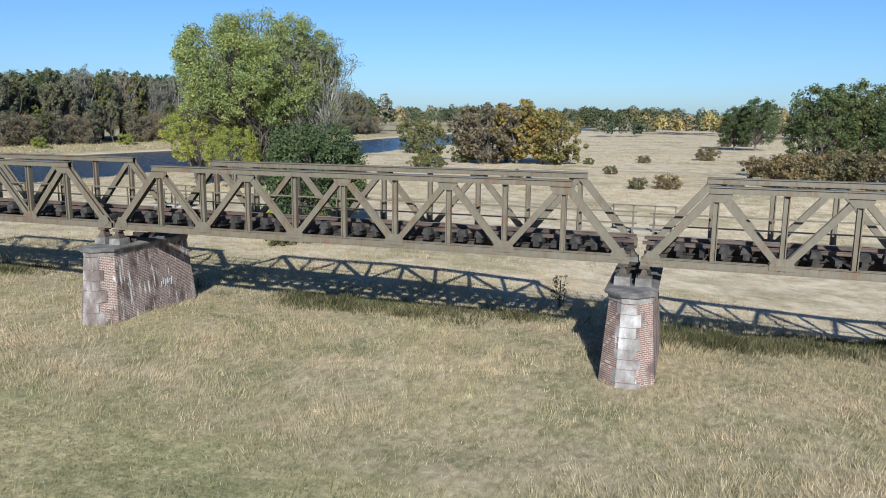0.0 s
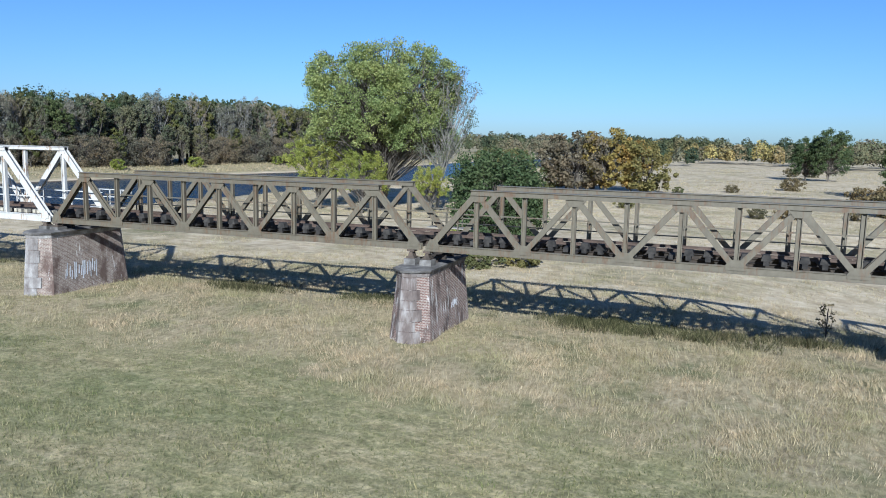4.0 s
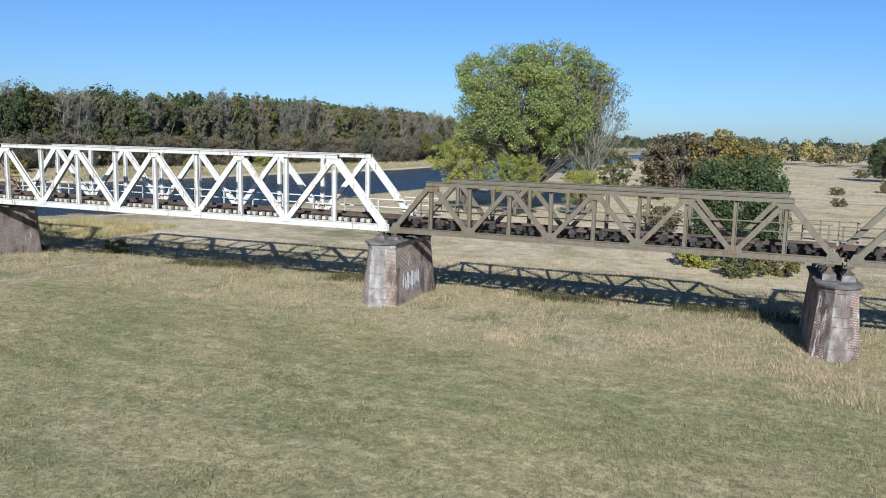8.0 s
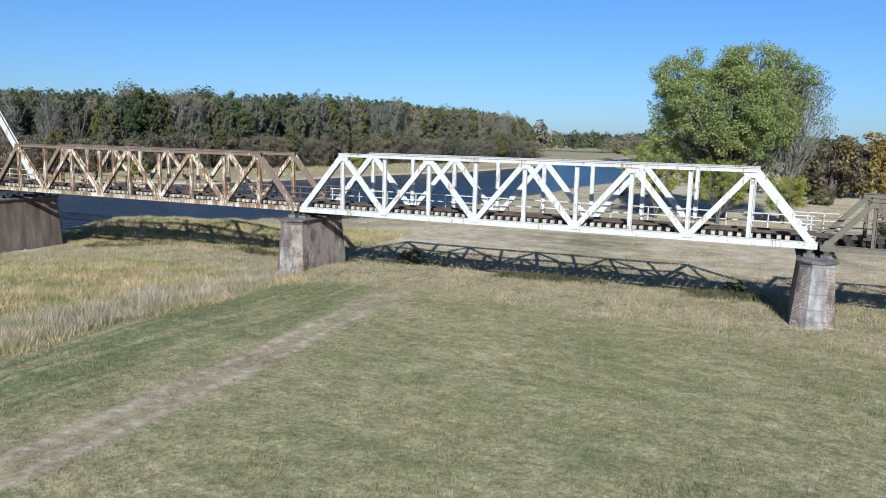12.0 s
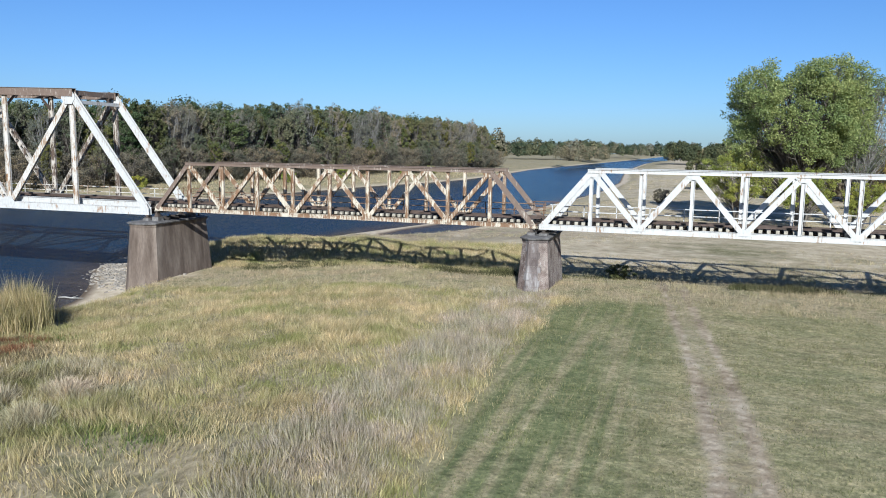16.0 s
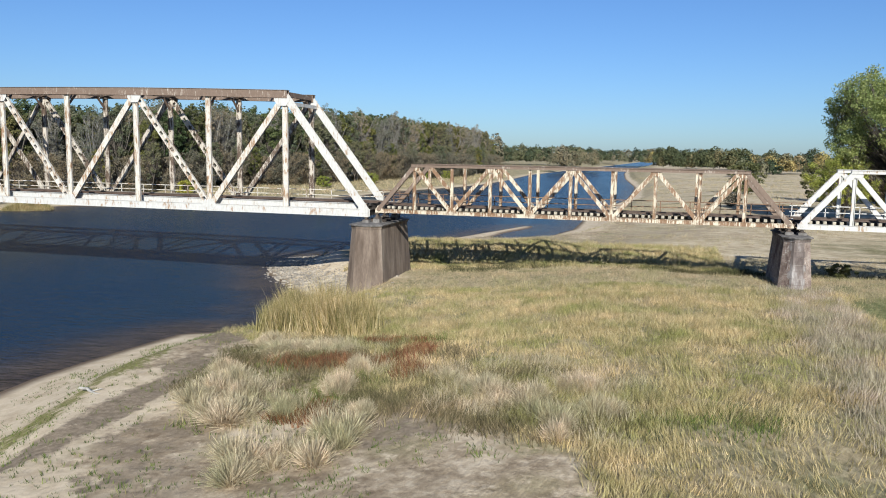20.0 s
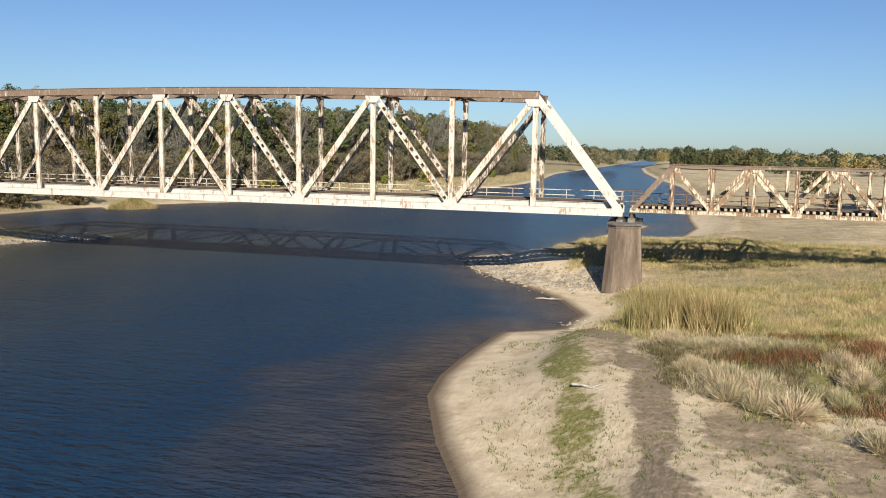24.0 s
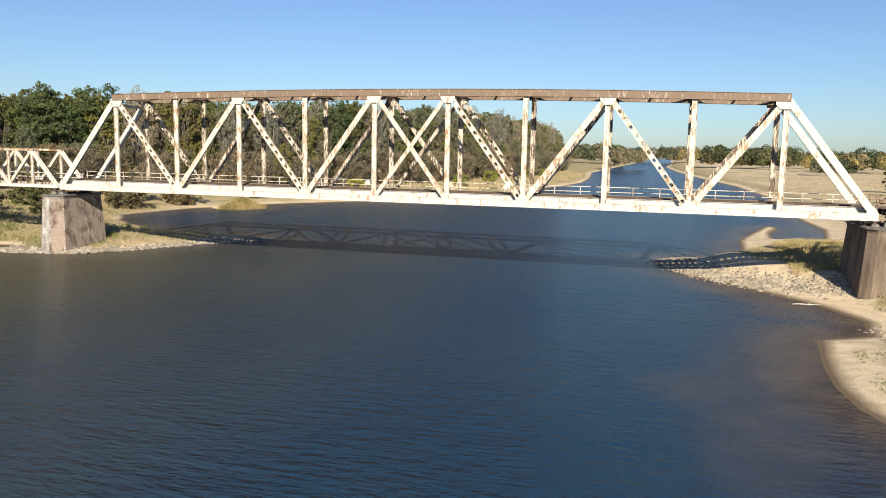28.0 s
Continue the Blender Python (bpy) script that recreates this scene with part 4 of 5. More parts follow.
GREY_BARK = mottled("ashen_bark", (0.15, 0.138, 0.12), (0.24, 0.222, 0.195), (0.34, 0.318, 0.285), 1.2, 8.0, 0.9, 0.3, (2, 2, 0.4))
PALE_BARK = mottled("pale_bark", (0.22, 0.20, 0.17), (0.36, 0.335, 0.295), (0.50, 0.47, 0.42), 1.2, 8.0, 0.9, 0.3, (2, 2, 0.4))


def tube(verts, faces, pts, radii, sides=5):
    base = len(verts)
    up = Vector((0.3, 0.2, 1)).normalized()
    for i, (p, r) in enumerate(zip(pts, radii)):
        d = (pts[min(i + 1, len(pts) - 1)] - pts[max(i - 1, 0)]).normalized()
        s = d.cross(up if abs(d.dot(up)) < 0.95 else Vector((1, 0, 0))).normalized()
        t = d.cross(s)
        for k in range(sides):
            a = 2 * math.pi * k / sides
            verts.append(p + (s * math.cos(a) + t * math.sin(a)) * r)
    for i in range(len(pts) - 1):
        for k in range(sides):
            a, b = base + i * sides + k, base + i * sides + (k + 1) % sides
            faces.append((a, b, b + sides, a + sides))


def leaf_cards(rng, centres, radii, per, size, flat=1.0):
    """Small leaf sprays round clump centres: bent, unevenly sized four-cornered blades."""
    n = len(centres)
    c = np.repeat(np.asarray(centres, float), per, 0)
    r = np.repeat(np.asarray(radii, float), per)
    d = rng.normal(size=(n * per, 3))
    d /= np.linalg.norm(d, axis=1, keepdims=True)
    pos = c + d * (r * rng.uniform(0.25, 1.0, n * per) ** 0.6)[:, None] * np.array([1, 1, flat])
    a = rng.normal(size=(n * per, 3))
    a /= np.linalg.norm(a, axis=1, keepdims=True)
    # sprays face outwards as much as at random
    nrm = rng.normal(size=(n * per, 3)) + d * 0.9 + np.array([0, 0, 0.35])
    nrm /= np.linalg.norm(nrm, axis=1, keepdims=True)
    u = np.cross(nrm, a)
    u /= np.linalg.norm(u, axis=1, keepdims=True) + 1e-9
    v = np.cross(nrm, u)
    s = size * rng.uniform(0.5, 1.3, (n * per, 1))
    k = s * rng.uniform(0.45, 0.8, (n * per, 1))
    quad = np.stack([pos - u * s * 0.5, pos + v * k * 0.5 + u * s * 0.08, pos + u * s * 0.5, pos - v * k * 0.5 - u * s * 0.1], 1)
    return quad.reshape(-1, 3)


def tree_meshes(name, seed, tall, wide, crown_from, clumps, per, size, leaf, bark, stems=1, shape=1.0, bare=0.0, lobes=0, fine=1.0, clamp=False, girth=0.016):
    """Trunk and crown meshes. Limbs grow from the stems, clumps of leaf sprays sit on limb ends inside an uneven egg-shaped crown."""
    rng = np.random.default_rng(seed)
    verts, faces = [], []
    cz = (crown_from + tall) / 2
    hz = (tall - crown_from) / 2
    stem_paths = []
    for s in range(stems):
        a = rng.uniform(0, 6.28)
        lean = (0.0 if stems == 1 else rng.uniform(0.12, 0.3)) * tall
        top = Vector((math.cos(a) * lean, math.sin(a) * lean, tall * rng.uniform(0.70, 0.84)))
        pts = []
        for i in range(7):
            f = i / 6
            pts.append(Vector((top.x * f ** 1.4 + rng.normal() * 0.02 * tall * f * 0.5, top.y * f ** 1.4 + rng.normal() * 0.02 * tall * f * 0.5, top.z * f - 0.3 * (i == 0))))
        r0 = tall * (girth * 1.25 if stems == 1 else girth)
        tube(verts, faces, pts, [r0 * (1 - 0.9 * i / 6) + 0.02 for i in range(7)], 6)
        stem_paths.append(pts)
    cents, rads = [], []
    outer = rng.uniform(0.75, 1.12, 9)
    knots = []
    for i in range(lobes):
        th, uz = i * 2.39996 + rng.uniform(-0.5, 0.5), -0.75 + 1.62 * (i + rng.uniform(0, 1)) / lobes
        ring = math.sqrt(max(0.0, 1 - abs(uz) ** (2.0 * shape))) * wide / 2 * rng.uniform(0.45, 0.92)
        knots.append((Vector((math.cos(th) * ring, math.sin(th) * ring, cz + uz * hz * 0.82)), wide * (rng.uniform(0.07, 0.15) if lobes > 40 else rng.uniform(0.15, 0.24) if lobes > 12 else rng.uniform(0.2, 0.3))))
    for i in range(clumps):
        th = rng.uniform(0, 6.283)
        uz = rng.uniform(-1, 0.88)
        rr = rng.uniform(0.25, 1.0) ** 0.55
        edge = outer[int(th / 6.2832 * 9) % 9] * (1 + 0.12 * math.sin(3 * th + seed) + 0.1 * math.sin(5 * uz + th * 2))
        ring = math.sqrt(max(0.0, 1 - abs(uz) ** (2.0 * shape))) * wide / 2 * edge
        z = cz + uz * hz * (0.9 + 0.1 * rng.uniform())
        p = Vector((math.cos(th) * ring * rr, math.sin(th) * ring * rr, z))
        if knots:
            kc, kr = knots[i % lobes]
            v = Vector((rng.normal(), rng.normal(), rng.normal())).normalized()
            p = kc + Vector((v.x, v.y, v.z * 1.15)) * kr * rng.uniform(0.45, 1.0)
            p.z = max(p.z, crown_from * 0.8)
        if clamp:
            over = (math.hypot(p.x, p.y) / (wide * 0.46)) ** 2.9 + (abs(p.z - cz) / (hz * 0.94)) ** 2.9
            if over > 1:
                p = Vector((0, 0, cz)) + (p - Vector((0, 0, cz))) * over ** (-1 / 2.9) * rng.uniform(0.9, 1.0)
        path = stem_paths[int(rng.integers(len(stem_paths)))]
        root = path[min(6, max(1, int((p.z / tall) * 6 * 0.72)))]
        if i % 2 == 0 or bare > 0.3:
            midp = (root + p) / 2 + Vector((rng.normal(), rng.normal(), abs(rng.normal()))) * 0.03 * tall
            q = p * 1.0
            tube(verts, faces, [root, midp, q], [(tall * 0.0036 + 0.015) * girth / 0.016, (tall * 0.0022 + 0.012) * girth / 0.016, 0.010], 4)
            if bare > 0:
                for _ in range(3):
                    e = q + Vector((rng.normal(), rng.normal(), rng.normal() + 0.4)) * wide * 0.022
                    tube(verts, faces, [midp * 0.4 + q * 0.6, e], [tall * 0.002 + 0.012, 0.008], 3)
        if rng.uniform() >= bare:
            cents.append(p)
            rads.append(fine * (wide * rng.uniform(0.055, 0.11) if clumps > 60 else wide * rng.uniform(0.10, 0.2)))
    vt = np.array([tuple(v) for v in verts])
    trunk = arrays(name + "_trunk", vt, np.array(faces), bark, True)
    lv = leaf_cards(rng, [tuple(c) for c in cents], rads, per, size, 0.8)
    crown = arrays(name + "_crown", lv, np.arange(len(lv)).reshape(-1, 4), leaf)
    return trunk, crown


def plant(name, meshes, x, y, scale, turn, label, category, group="", z=None, stretch=1.0):
    root = thing(name, (x, y, (ground_z(x, y) if z is None else z) - 0.05), label, category, group)
    root.rotation_euler = (0, 0, turn)
    root.scale = (scale, scale, scale * stretch)
    part("trunk", meshes[0], None, root)
    part("crown", meshes[1], None, root)
    return root


# the lone poplar behind the bridge, with a younger yellowing one in front
rng = np.random.default_rng(5)
big = tree_meshes("poplar", 11, 27.0, 27.0, 7.5, 1000, 115, 0.31, GREEN, BARK, 5, 1.35, 0.02, 46, 0.5, True)
plant("poplar_tree", big, -66.0, 73.5, 1.0, 0.4, "tall round poplar with green and yellowing leaves beside the river", "tree")
sparse = tree_meshes("bare_poplar", 17, 24.0, 14.0, 8.0, 240, 34, 0.26, ASPEN_LEAF, GREY_BARK, 2, 1.1, 0.15, 0, 1.0, False, 0.010)
plant("poplar_tree", sparse, -57.5, 76.0, 1.0, 1.2, "thinly leaved pale poplar half bare beside a full one", "tree")
low = tree_meshes("young_poplar", 23, 15.0, 12.0, 3.5, 260, 80, 0.28, YELLOW_GREEN, BARK, 4, 1.2, 0.0, 16, 0.75)
plant("young_poplar_tree", low, -75.5, 70.0, 0.80, 2.0, "low yellow-green poplar growth at the foot of a tall tree", "tree")
plant("young_poplar_tree", low, -66.0, 66.0, 0.66, 1.0, "low yellow-green poplar growth at the foot of a tall tree", "tree")
plant("young_poplar_tree", low, -57.0, 71.5, 0.50, 4.0, "low yellow-green poplar growth at the foot of a tall tree", "tree")
round_oak = tree_meshes("round_oak", 31, 11.0, 9.5, 0.4, 520, 60, 0.28, OAK, BARK, 2, 1.3, 0.0, 40, 1.0, True)
plant("oak_tree", round_oak, -35.0, 32.5, 1.0, 0.3, "dense dark green round tree behind the bridge", "tree")
bush = tree_meshes("bush", 37, 4.0, 6.0, 0.0, 70, 55, 0.34, YELLOW_GREEN, BARK, 4, 1.3, 0.0)
bush_olive = tree_meshes("olive_bush", 39, 3.4, 5.4, 0.0, 70, 50, 0.34, OLIVE_LEAF, BARK, 4, 1.3, 0.0)
bush_brown = tree_meshes("brown_bush", 43, 4.6, 8.0, 0.0, 80, 45, 0.40, BROWN_LEAF, BARK, 5, 1.4, 0.1)
plant("bush", bush_olive, -31.5, 28.5, 0.8, 1.0, "low olive bush at the foot of a dark round tree", "bush")
plant("bush", bush, -38.0, 29.5, 0.75, 3.0, "yellow-green bush at the foot of a dark round tree", "bush")
plant("bush", bush_olive, -34.5, 25.5, 0.65, 2.0, "low olive bush in dry grass behind the bridge", "bush")
plant("bush", bush_brown, -44.0, 58.0, 0.8, 0.5, "brown autumn bush in pale dry meadow", "bush")

gold = tree_meshes("golden_tree", 47, 12.0, 10.0, 1.0, 110, 45, 0.55, GOLD_LEAF, BARK, 3, 1.2, 0.0)
thicket = tree_meshes("thicket", 49, 9.5, 11.0, 0.5, 110, 40, 0.55, GREY_LEAF, BARK, 5, 1.2, 0.1)
willow = tree_meshes("willow", 53, 9.0, 9.0, 0.5, 100, 45, 0.5, OLIVE_LEAF, BARK, 4, 1.2, 0.0)
for x, y, sc, turn in ((-40.5, 145, 1.30, 0.0), (-35.0, 148, 1.12, 2.0)):
    plant("golden_tree", gold, x, y, sc, turn, "golden-orange autumn tree among grey bushes", "tree")
for x, y, sc, turn in ((-47.0, 143, 1.55, 0.0), (-50.5, 148, 1.20, 1.0), (-44.0, 150, 1.35, 2.5)):
    plant("bare_thicket_tree", thicket, x, y, sc, turn, "bare grey-brown thicket beside a golden tree", "tree")
for x, y, sc, turn in ((-31.0, 146, 1.45, 1.0), (-53.5, 145, 0.85, 4.0), (-64.0, 148, 1.15, 2.0), (-79.0, 178, 1.15, 3.0)):
    plant("willow_tree", willow, x, y, sc, turn, "olive-green willow beside a golden tree" if x > -58 else "olive-green willow at the river bank", "tree")
plant("bush", thicket, -88.5, 112, 0.36, 3.4, "bare grey bush on the pale flats by the river", "bush")

# ---- woods ----
KINDS = [
    ("oak_tree", tree_meshes("wood_oak", 61, 20.0, 10.5, 2.5, 260, 44, 0.44, OAK, BARK, 1, 1.3, 0.0, 20, 0.8, True), "dark green oak at the edge of the wood"),
    ("poplar_tree", tree_meshes("wood_poplar", 63, 21.0, 8.0, 3.0, 240, 44, 0.40, OLIVE_LEAF, BARK, 2, 1.2, 0.06, 22, 0.8, True), "olive-green poplar at the edge of the wood"),
    ("bare_birch_tree", tree_meshes("wood_birch", 65, 21.0, 7.6, 2.0, 260, 56, 0.21, BIRCH_TWIG, GREY_BARK, 2, 1.2, 0.04, 20, 1.0, True, 0.008), "bare pale birch at the edge of the wood"),
    ("pine_tree", tree_meshes("wood_pine", 67, 21.5, 7.4, 6.0, 240, 44, 0.38, PINE_LEAF, BARK, 1, 1.3, 0.0, 22, 0.8, True), "dark pine standing in the wood"),
    ("maple_tree", tree_meshes("wood_maple", 69, 19.0, 8.6, 2.0, 240, 44, 0.40, MOSS_LEAF, BARK, 1, 1.2, 0.0, 20, 0.8, True), "yellow-green maple at the edge of the wood"),
    ("beech_tree", tree_meshes("wood_beech", 71, 20.0, 9.5, 2.0, 250, 44, 0.42, BROWN_LEAF, BARK, 1, 1.2, 0.05, 20, 0.8, True), "brown autumn beech at the edge of the wood"),
    ("bare_thicket_tree", tree_meshes("wood_thicket", 73, 9.0, 10.0, 0.0, 150, 40, 0.28, TWIG_LEAF, BARK, 4, 1.2, 0.15), "grey-brown thicket at the edge of the wood"),
    ("aspen_tree", tree_meshes("wood_aspen", 77, 20.5, 7.0, 3.0, 240, 42, 0.34, ASPEN_LEAF, BARK, 2, 1.2, 0.05, 20, 0.9, True, 0.008), "grey-green aspen at the edge of the wood"),
]
EDGE = [(-400, 30), (-330, 52), (-285, 62), (-252, 92), (-236, 122), (-226, 165), (-222, 210), (-212, 255), (-207, 300), (-207, 360), (-212, 430), (-216, 470)]


def along(line, spacing):
    out, carry = [], 0.0
    for (x0, y0), (x1, y1) in zip(line, line[1:]):
        n = math.hypot(x1 - x0, y1 - y0)
        d = carry
        while d < n:
            out.append((x0 + (x1 - x0) * d / n, y0 + (y1 - y0) * d / n, (y1 - y0) / n, -(x1 - x0) / n))
            d += spacing
        carry = d - n
    return out


pick = random.Random(9)
rows = ((31, 6.0, (0, 3, 3, 0, 1)), (1, 4.6, (6, 6, 6, 6, 4, 7)), (7, 5.6, (7, 2, 2, 1, 2, 6, 4, 7, 1)), (14, 5.6, (2, 7, 0, 1, 3, 4, 2, 1, 7)), (22, 6.2, (3, 0, 3, 0, 1, 5)))
for back, gap, kinds in rows:
    for x, y, nx_, ny_ in along(EDGE, gap):
        k = pick.choice(kinds)
        if x < -270 and back > 3:
            k = pick.choice((0, 5, 0, 1, 0, 4, 0))
        if -236 < x and 112 < y < 185 and 3 < back < 30:
            k = pick.choice((2, 2, 2, 7, 7, 1, 0))
        name, meshes, label = KINDS[k]
        px_, py_ = x - nx_ * back + pick.uniform(-2.2, 2.2), y - ny_ * back + pick.uniform(-2.2, 2.2)
        s = pick.uniform(0.92, 1.05) * (1.20 if x < -270 else 1.17 if x < -236 else 1.27 if y < 200 else 1.42)
        s *= 0.62 if back == 1 and k != 6 else 1.0
        plant(name, meshes, px_, py_, s, pick.uniform(0, 6.28), label, "tree", "trees of the wood across the river", None, pick.uniform(0.96, 1.05))


def woods_material():
    """Autumn foliage whose tone goes tree by tree from dark green over olive and grey-brown to gold, paled to paint in
    distance haze.
    """
    m = leaf_material("far_wood_leaves", (0.6, 0.6, 0.6), (0.9, 0.9, 0.9), (1.25, 1.25, 1.25), 0.15)
    nt = m.node_tree
    a = nt.nodes.new("ShaderNodeAttribute")
    a.attribute_name = "tone"
    hue = ramp(nt, a.outputs["Fac"], ((0.0, (0.052, 0.070, 0.042)), (0.25, (0.090, 0.106, 0.060)), (0.5, (0.145, 0.140, 0.086)), (0.7, (0.19, 0.168, 0.128)), (0.85, (0.27, 0.21, 0.105)), (1.0, (0.34, 0.29, 0.12))))
    b = nt.nodes["Principled BSDF"]
    old = b.inputs["Base Color"].links[0].from_socket
    col = mix(nt, 1.0, old, hue, "MULTIPLY")
    nt.links.new(col, b.inputs["Base Color"])
    for n in nt.nodes:
        if n.type == "BSDF_TRANSLUCENT":
            nt.links.new(col, n.inputs["Color"])
    return m


WOODS = woods_material()


def woods(name, seed, areas, tones, size, label, vary=(0.55, 1.12)):
    """Far trees as one mass: lumpy domes of leaf sprays that face outwards, each tree with a tone of its own."""
    r = np.random.default_rng(seed)
    lows, tone = [], []
    for x0, y0, x1, y1, depth, count, tall in areas:
        for _ in range(int(count * 1.25)):
            f = r.uniform()
            x, y = x0 + (x1 - x0) * f + r.normal() * 2, y0 + (y1 - y0) * f + r.uniform(0, depth)
            h = tall * r.uniform(*vary)
            w = h * r.uniform(0.45, 0.8)
            n = int(min(900, 330 * (w / 14) ** 2 * (1.5 / size) ** 1.3 + 120))
            d = r.normal(size=(n, 3))
            d /= np.linalg.norm(d, axis=1, keepdims=True)
            d[:, 2] = np.where(d[:, 2] < -0.55, -d[:, 2], d[:, 2])
            k1, k2 = r.normal(size=3) * 2.6, r.normal(size=3) * 5.0
            lump = 1 + 0.16 * np.sin(d @ k1 + 1.0) + 0.12 * np.sin(d @ k2)
            rad = lump * r.uniform(0.8, 1.0, n)
            pos = np.array([x, y, 2.6 + h * 0.56]) + d * rad[:, None] * np.array([w / 2, w / 2, h * 0.44])
            nrm = d + r.normal(size=(n, 3)) * 0.5
            nrm /= np.linalg.norm(nrm, axis=1, keepdims=True)
            u = np.cross(nrm, r.normal(size=(n, 3)))
            u /= np.linalg.norm(u, axis=1, keepdims=True) + 1e-9
            v = np.cross(nrm, u)
            s = size * r.uniform(0.5, 1.3, (n, 1))
            q = s * r.uniform(0.5, 0.85, (n, 1))
            lows.append(np.stack([pos - u * s * 0.5, pos + v * q * 0.5, pos + u * s * 0.5, pos - v * q * 0.5], 1).reshape(-1, 3))
            tone.append(np.full(n * 4, np.clip(r.choice(tones) + r.normal() * 0.06, 0, 1)))
    lv = np.concatenate(lows)
    me = arrays(name, lv, np.arange(len(lv)).reshape(-1, 4), WOODS)
    a = me.attributes.new("tone", "FLOAT", "POINT")
    a.data.foreach_set("value", np.concatenate(tone).astype(np.float32))
    return tagged(new(name, me), label, "woodland", kind="stuff")


woods("far_woods", 81, [(-420, 75, -305, 95, 60, 70, 24), (-300, 95, -268, 150, 50, 60, 24), (-268, 150, -252, 300, 30, 90, 28), (-250, 300, -245, 480, 40, 80, 30)], (0.0, 0.0, 0.1, 0.2, 0.3), 0.9, "dense dark wood behind the trees across the river", (0.82, 1.02))
woods("far_woods", 82, [(-600, 520, -225, 480, 120, 60, 24), (-420, 900, -190, 820, 150, 90, 24), (-260, 1300, -60, 1250, 200, 90, 26)], (0.0, 0.05, 0.2, 0.3, 0.45, 0.5, 0.6, 0.7), 2.2, "olive and brown woods far along the river")
woods("far_woods", 83, [(-112, 660, -30, 640, 60, 75, 20), (-70, 760, 60, 700, 80, 50, 20)], (0.0, 0.05, 0.1, 0.2, 0.3, 0.5), 1.6, "dark rounded wood at the edge of the far meadow")
woods("far_woods", 84, [(-20, 560, 130, 470, 70, 70, 16), (-60, 420, -30, 440, 40, 8, 12), (120, 420, 420, 300, 90, 70, 20)], (0.0, 0.05, 0.2, 0.3, 0.45, 0.5, 0.6, 0.7), 1.4, "mixed autumn woods behind the far meadow")
woods("far_woods", 85, [(-40, 540, 60, 500, 30, 16, 15), (15, 500, 40, 480, 20, 6, 15), (-120, 1000, 700, 700, 200, 40, 20)], (0.8, 0.9, 1.0, 0.6), 1.5, "golden autumn trees before the far woods")
woods("far_woods", 86, [(-100, 1500, 1400, 900, 300, 200, 23), (-1500, 1600, -200, 1700, 300, 200, 25)], (0.0, 0.05, 0.2, 0.3, 0.45, 0.5, 0.6, 0.7), 3.5, "wooded horizon beyond the flood plain, leaves paled for haze")
woods("far_woods", 87, [(40, 430, 200, 380, 60, 60, 17), (-190, 560, -160, 700, 40, 20, 16)], (0.62, 0.7, 0.72, 0.45), 1.3, "bare grey woods behind the far meadow")
meadow_oak = tree_meshes("meadow_oak", 75, 20.0, 17.0, 1.5, 420, 60, 0.45, OAK, BARK, 2, 1.3, 0.0, 26, 0.7, True)
for x, y, s in ((25.5, 152, 0.95), (33, 156, 1.0), (41, 150, 0.85), (20, 252, 0.92), (13.5, 258, 0.78), (50, 158, 0.95), (60, 170, 1.0), (72, 175, 1.0)):
    plant("oak_tree", meadow_oak, x, y, s, x, "broad dark green oak standing on the far meadow", "tree", "oaks on the far meadow")
for x, y, s in ((12, 104, 1.0), (16, 101, 1.25), (21, 103, 1.35), (27, 104, 1.45), (33, 108, 1.4), (40, 110, 1.4), (24, 112, 1.3), (46, 116, 1.5), (12, 128, 0.9), (17, 124, 1.1), (20, 300, 0.9), (12, 296, 0.8), (3, 180, 0.8)):
    plant("bush", bush_brown, x, y, s, x, "red-brown leafless bush on the far meadow", "bush", "brown bushes on the far meadow")
for x, y, s in ((-9, 92, 0.42), (-4.5, 93, 0.55), (6, 96, 0.4), (-24, 150, 0.5), (-12, 160, 0.45), (-30, 96, 0.6), (-50, 112, 0.9), (-56, 120, 0.8), (-16, 120, 0.4)):
    plant("bush", bush_olive if x < -20 else bush_brown, x, y, s, x * 1.7, "small round bush on the pale dry meadow", "bush", "small bushes on the meadow")

# ---- grass and reeds ----
def blade_material(name, stops, stretch=(1, 1, 0.2), lo=0.36, hi=0.64, low=(0.78, 0.84, 0.64)):
    m, nt, b = material(name, 0.85, 0, 0.2)
    geo = nt.nodes.new("ShaderNodeNewGeometry")
    base = ramp(nt, geo.outputs["Random Per Island"], stops)
    patch = ramp(nt, noise_tex(nt, 0.30, 6, stretch, 0.68), ((lo, low), (0.5, (0.98, 0.96, 0.88)), (hi, (1.25, 1.13, 1.10))))
    col = mix(nt, 0.85, base, patch, "MULTIPLY")
    tuft = ramp(nt, noise_tex(nt, 1.9, 4, (stretch[0] * 1.2, stretch[1] * 1.2, 0.2), 0.6), ((0.32, (0.58, 0.61, 0.52)), (0.5, (1.0, 0.99, 0.96)), (0.68, (1.42, 1.37, 1.29))))
    col = mix(nt, 0.8, col, tuft, "MULTIPLY")
    nt.links.new(col, b.inputs["Base Color"])
    tr = nt.nodes.new("ShaderNodeBsdfTranslucent")
    nt.links.new(col, tr.inputs["Color"])
    ms = nt.nodes.new("ShaderNodeMixShader")
    ms.inputs[0].default_value = 0.3
    nt.links.new(b.outputs[0], ms.inputs[1])
    nt.links.new(tr.outputs[0], ms.inputs[2])
    nt.links.new(ms.outputs[0], nt.nodes["Material Output"].inputs["Surface"])
    return m


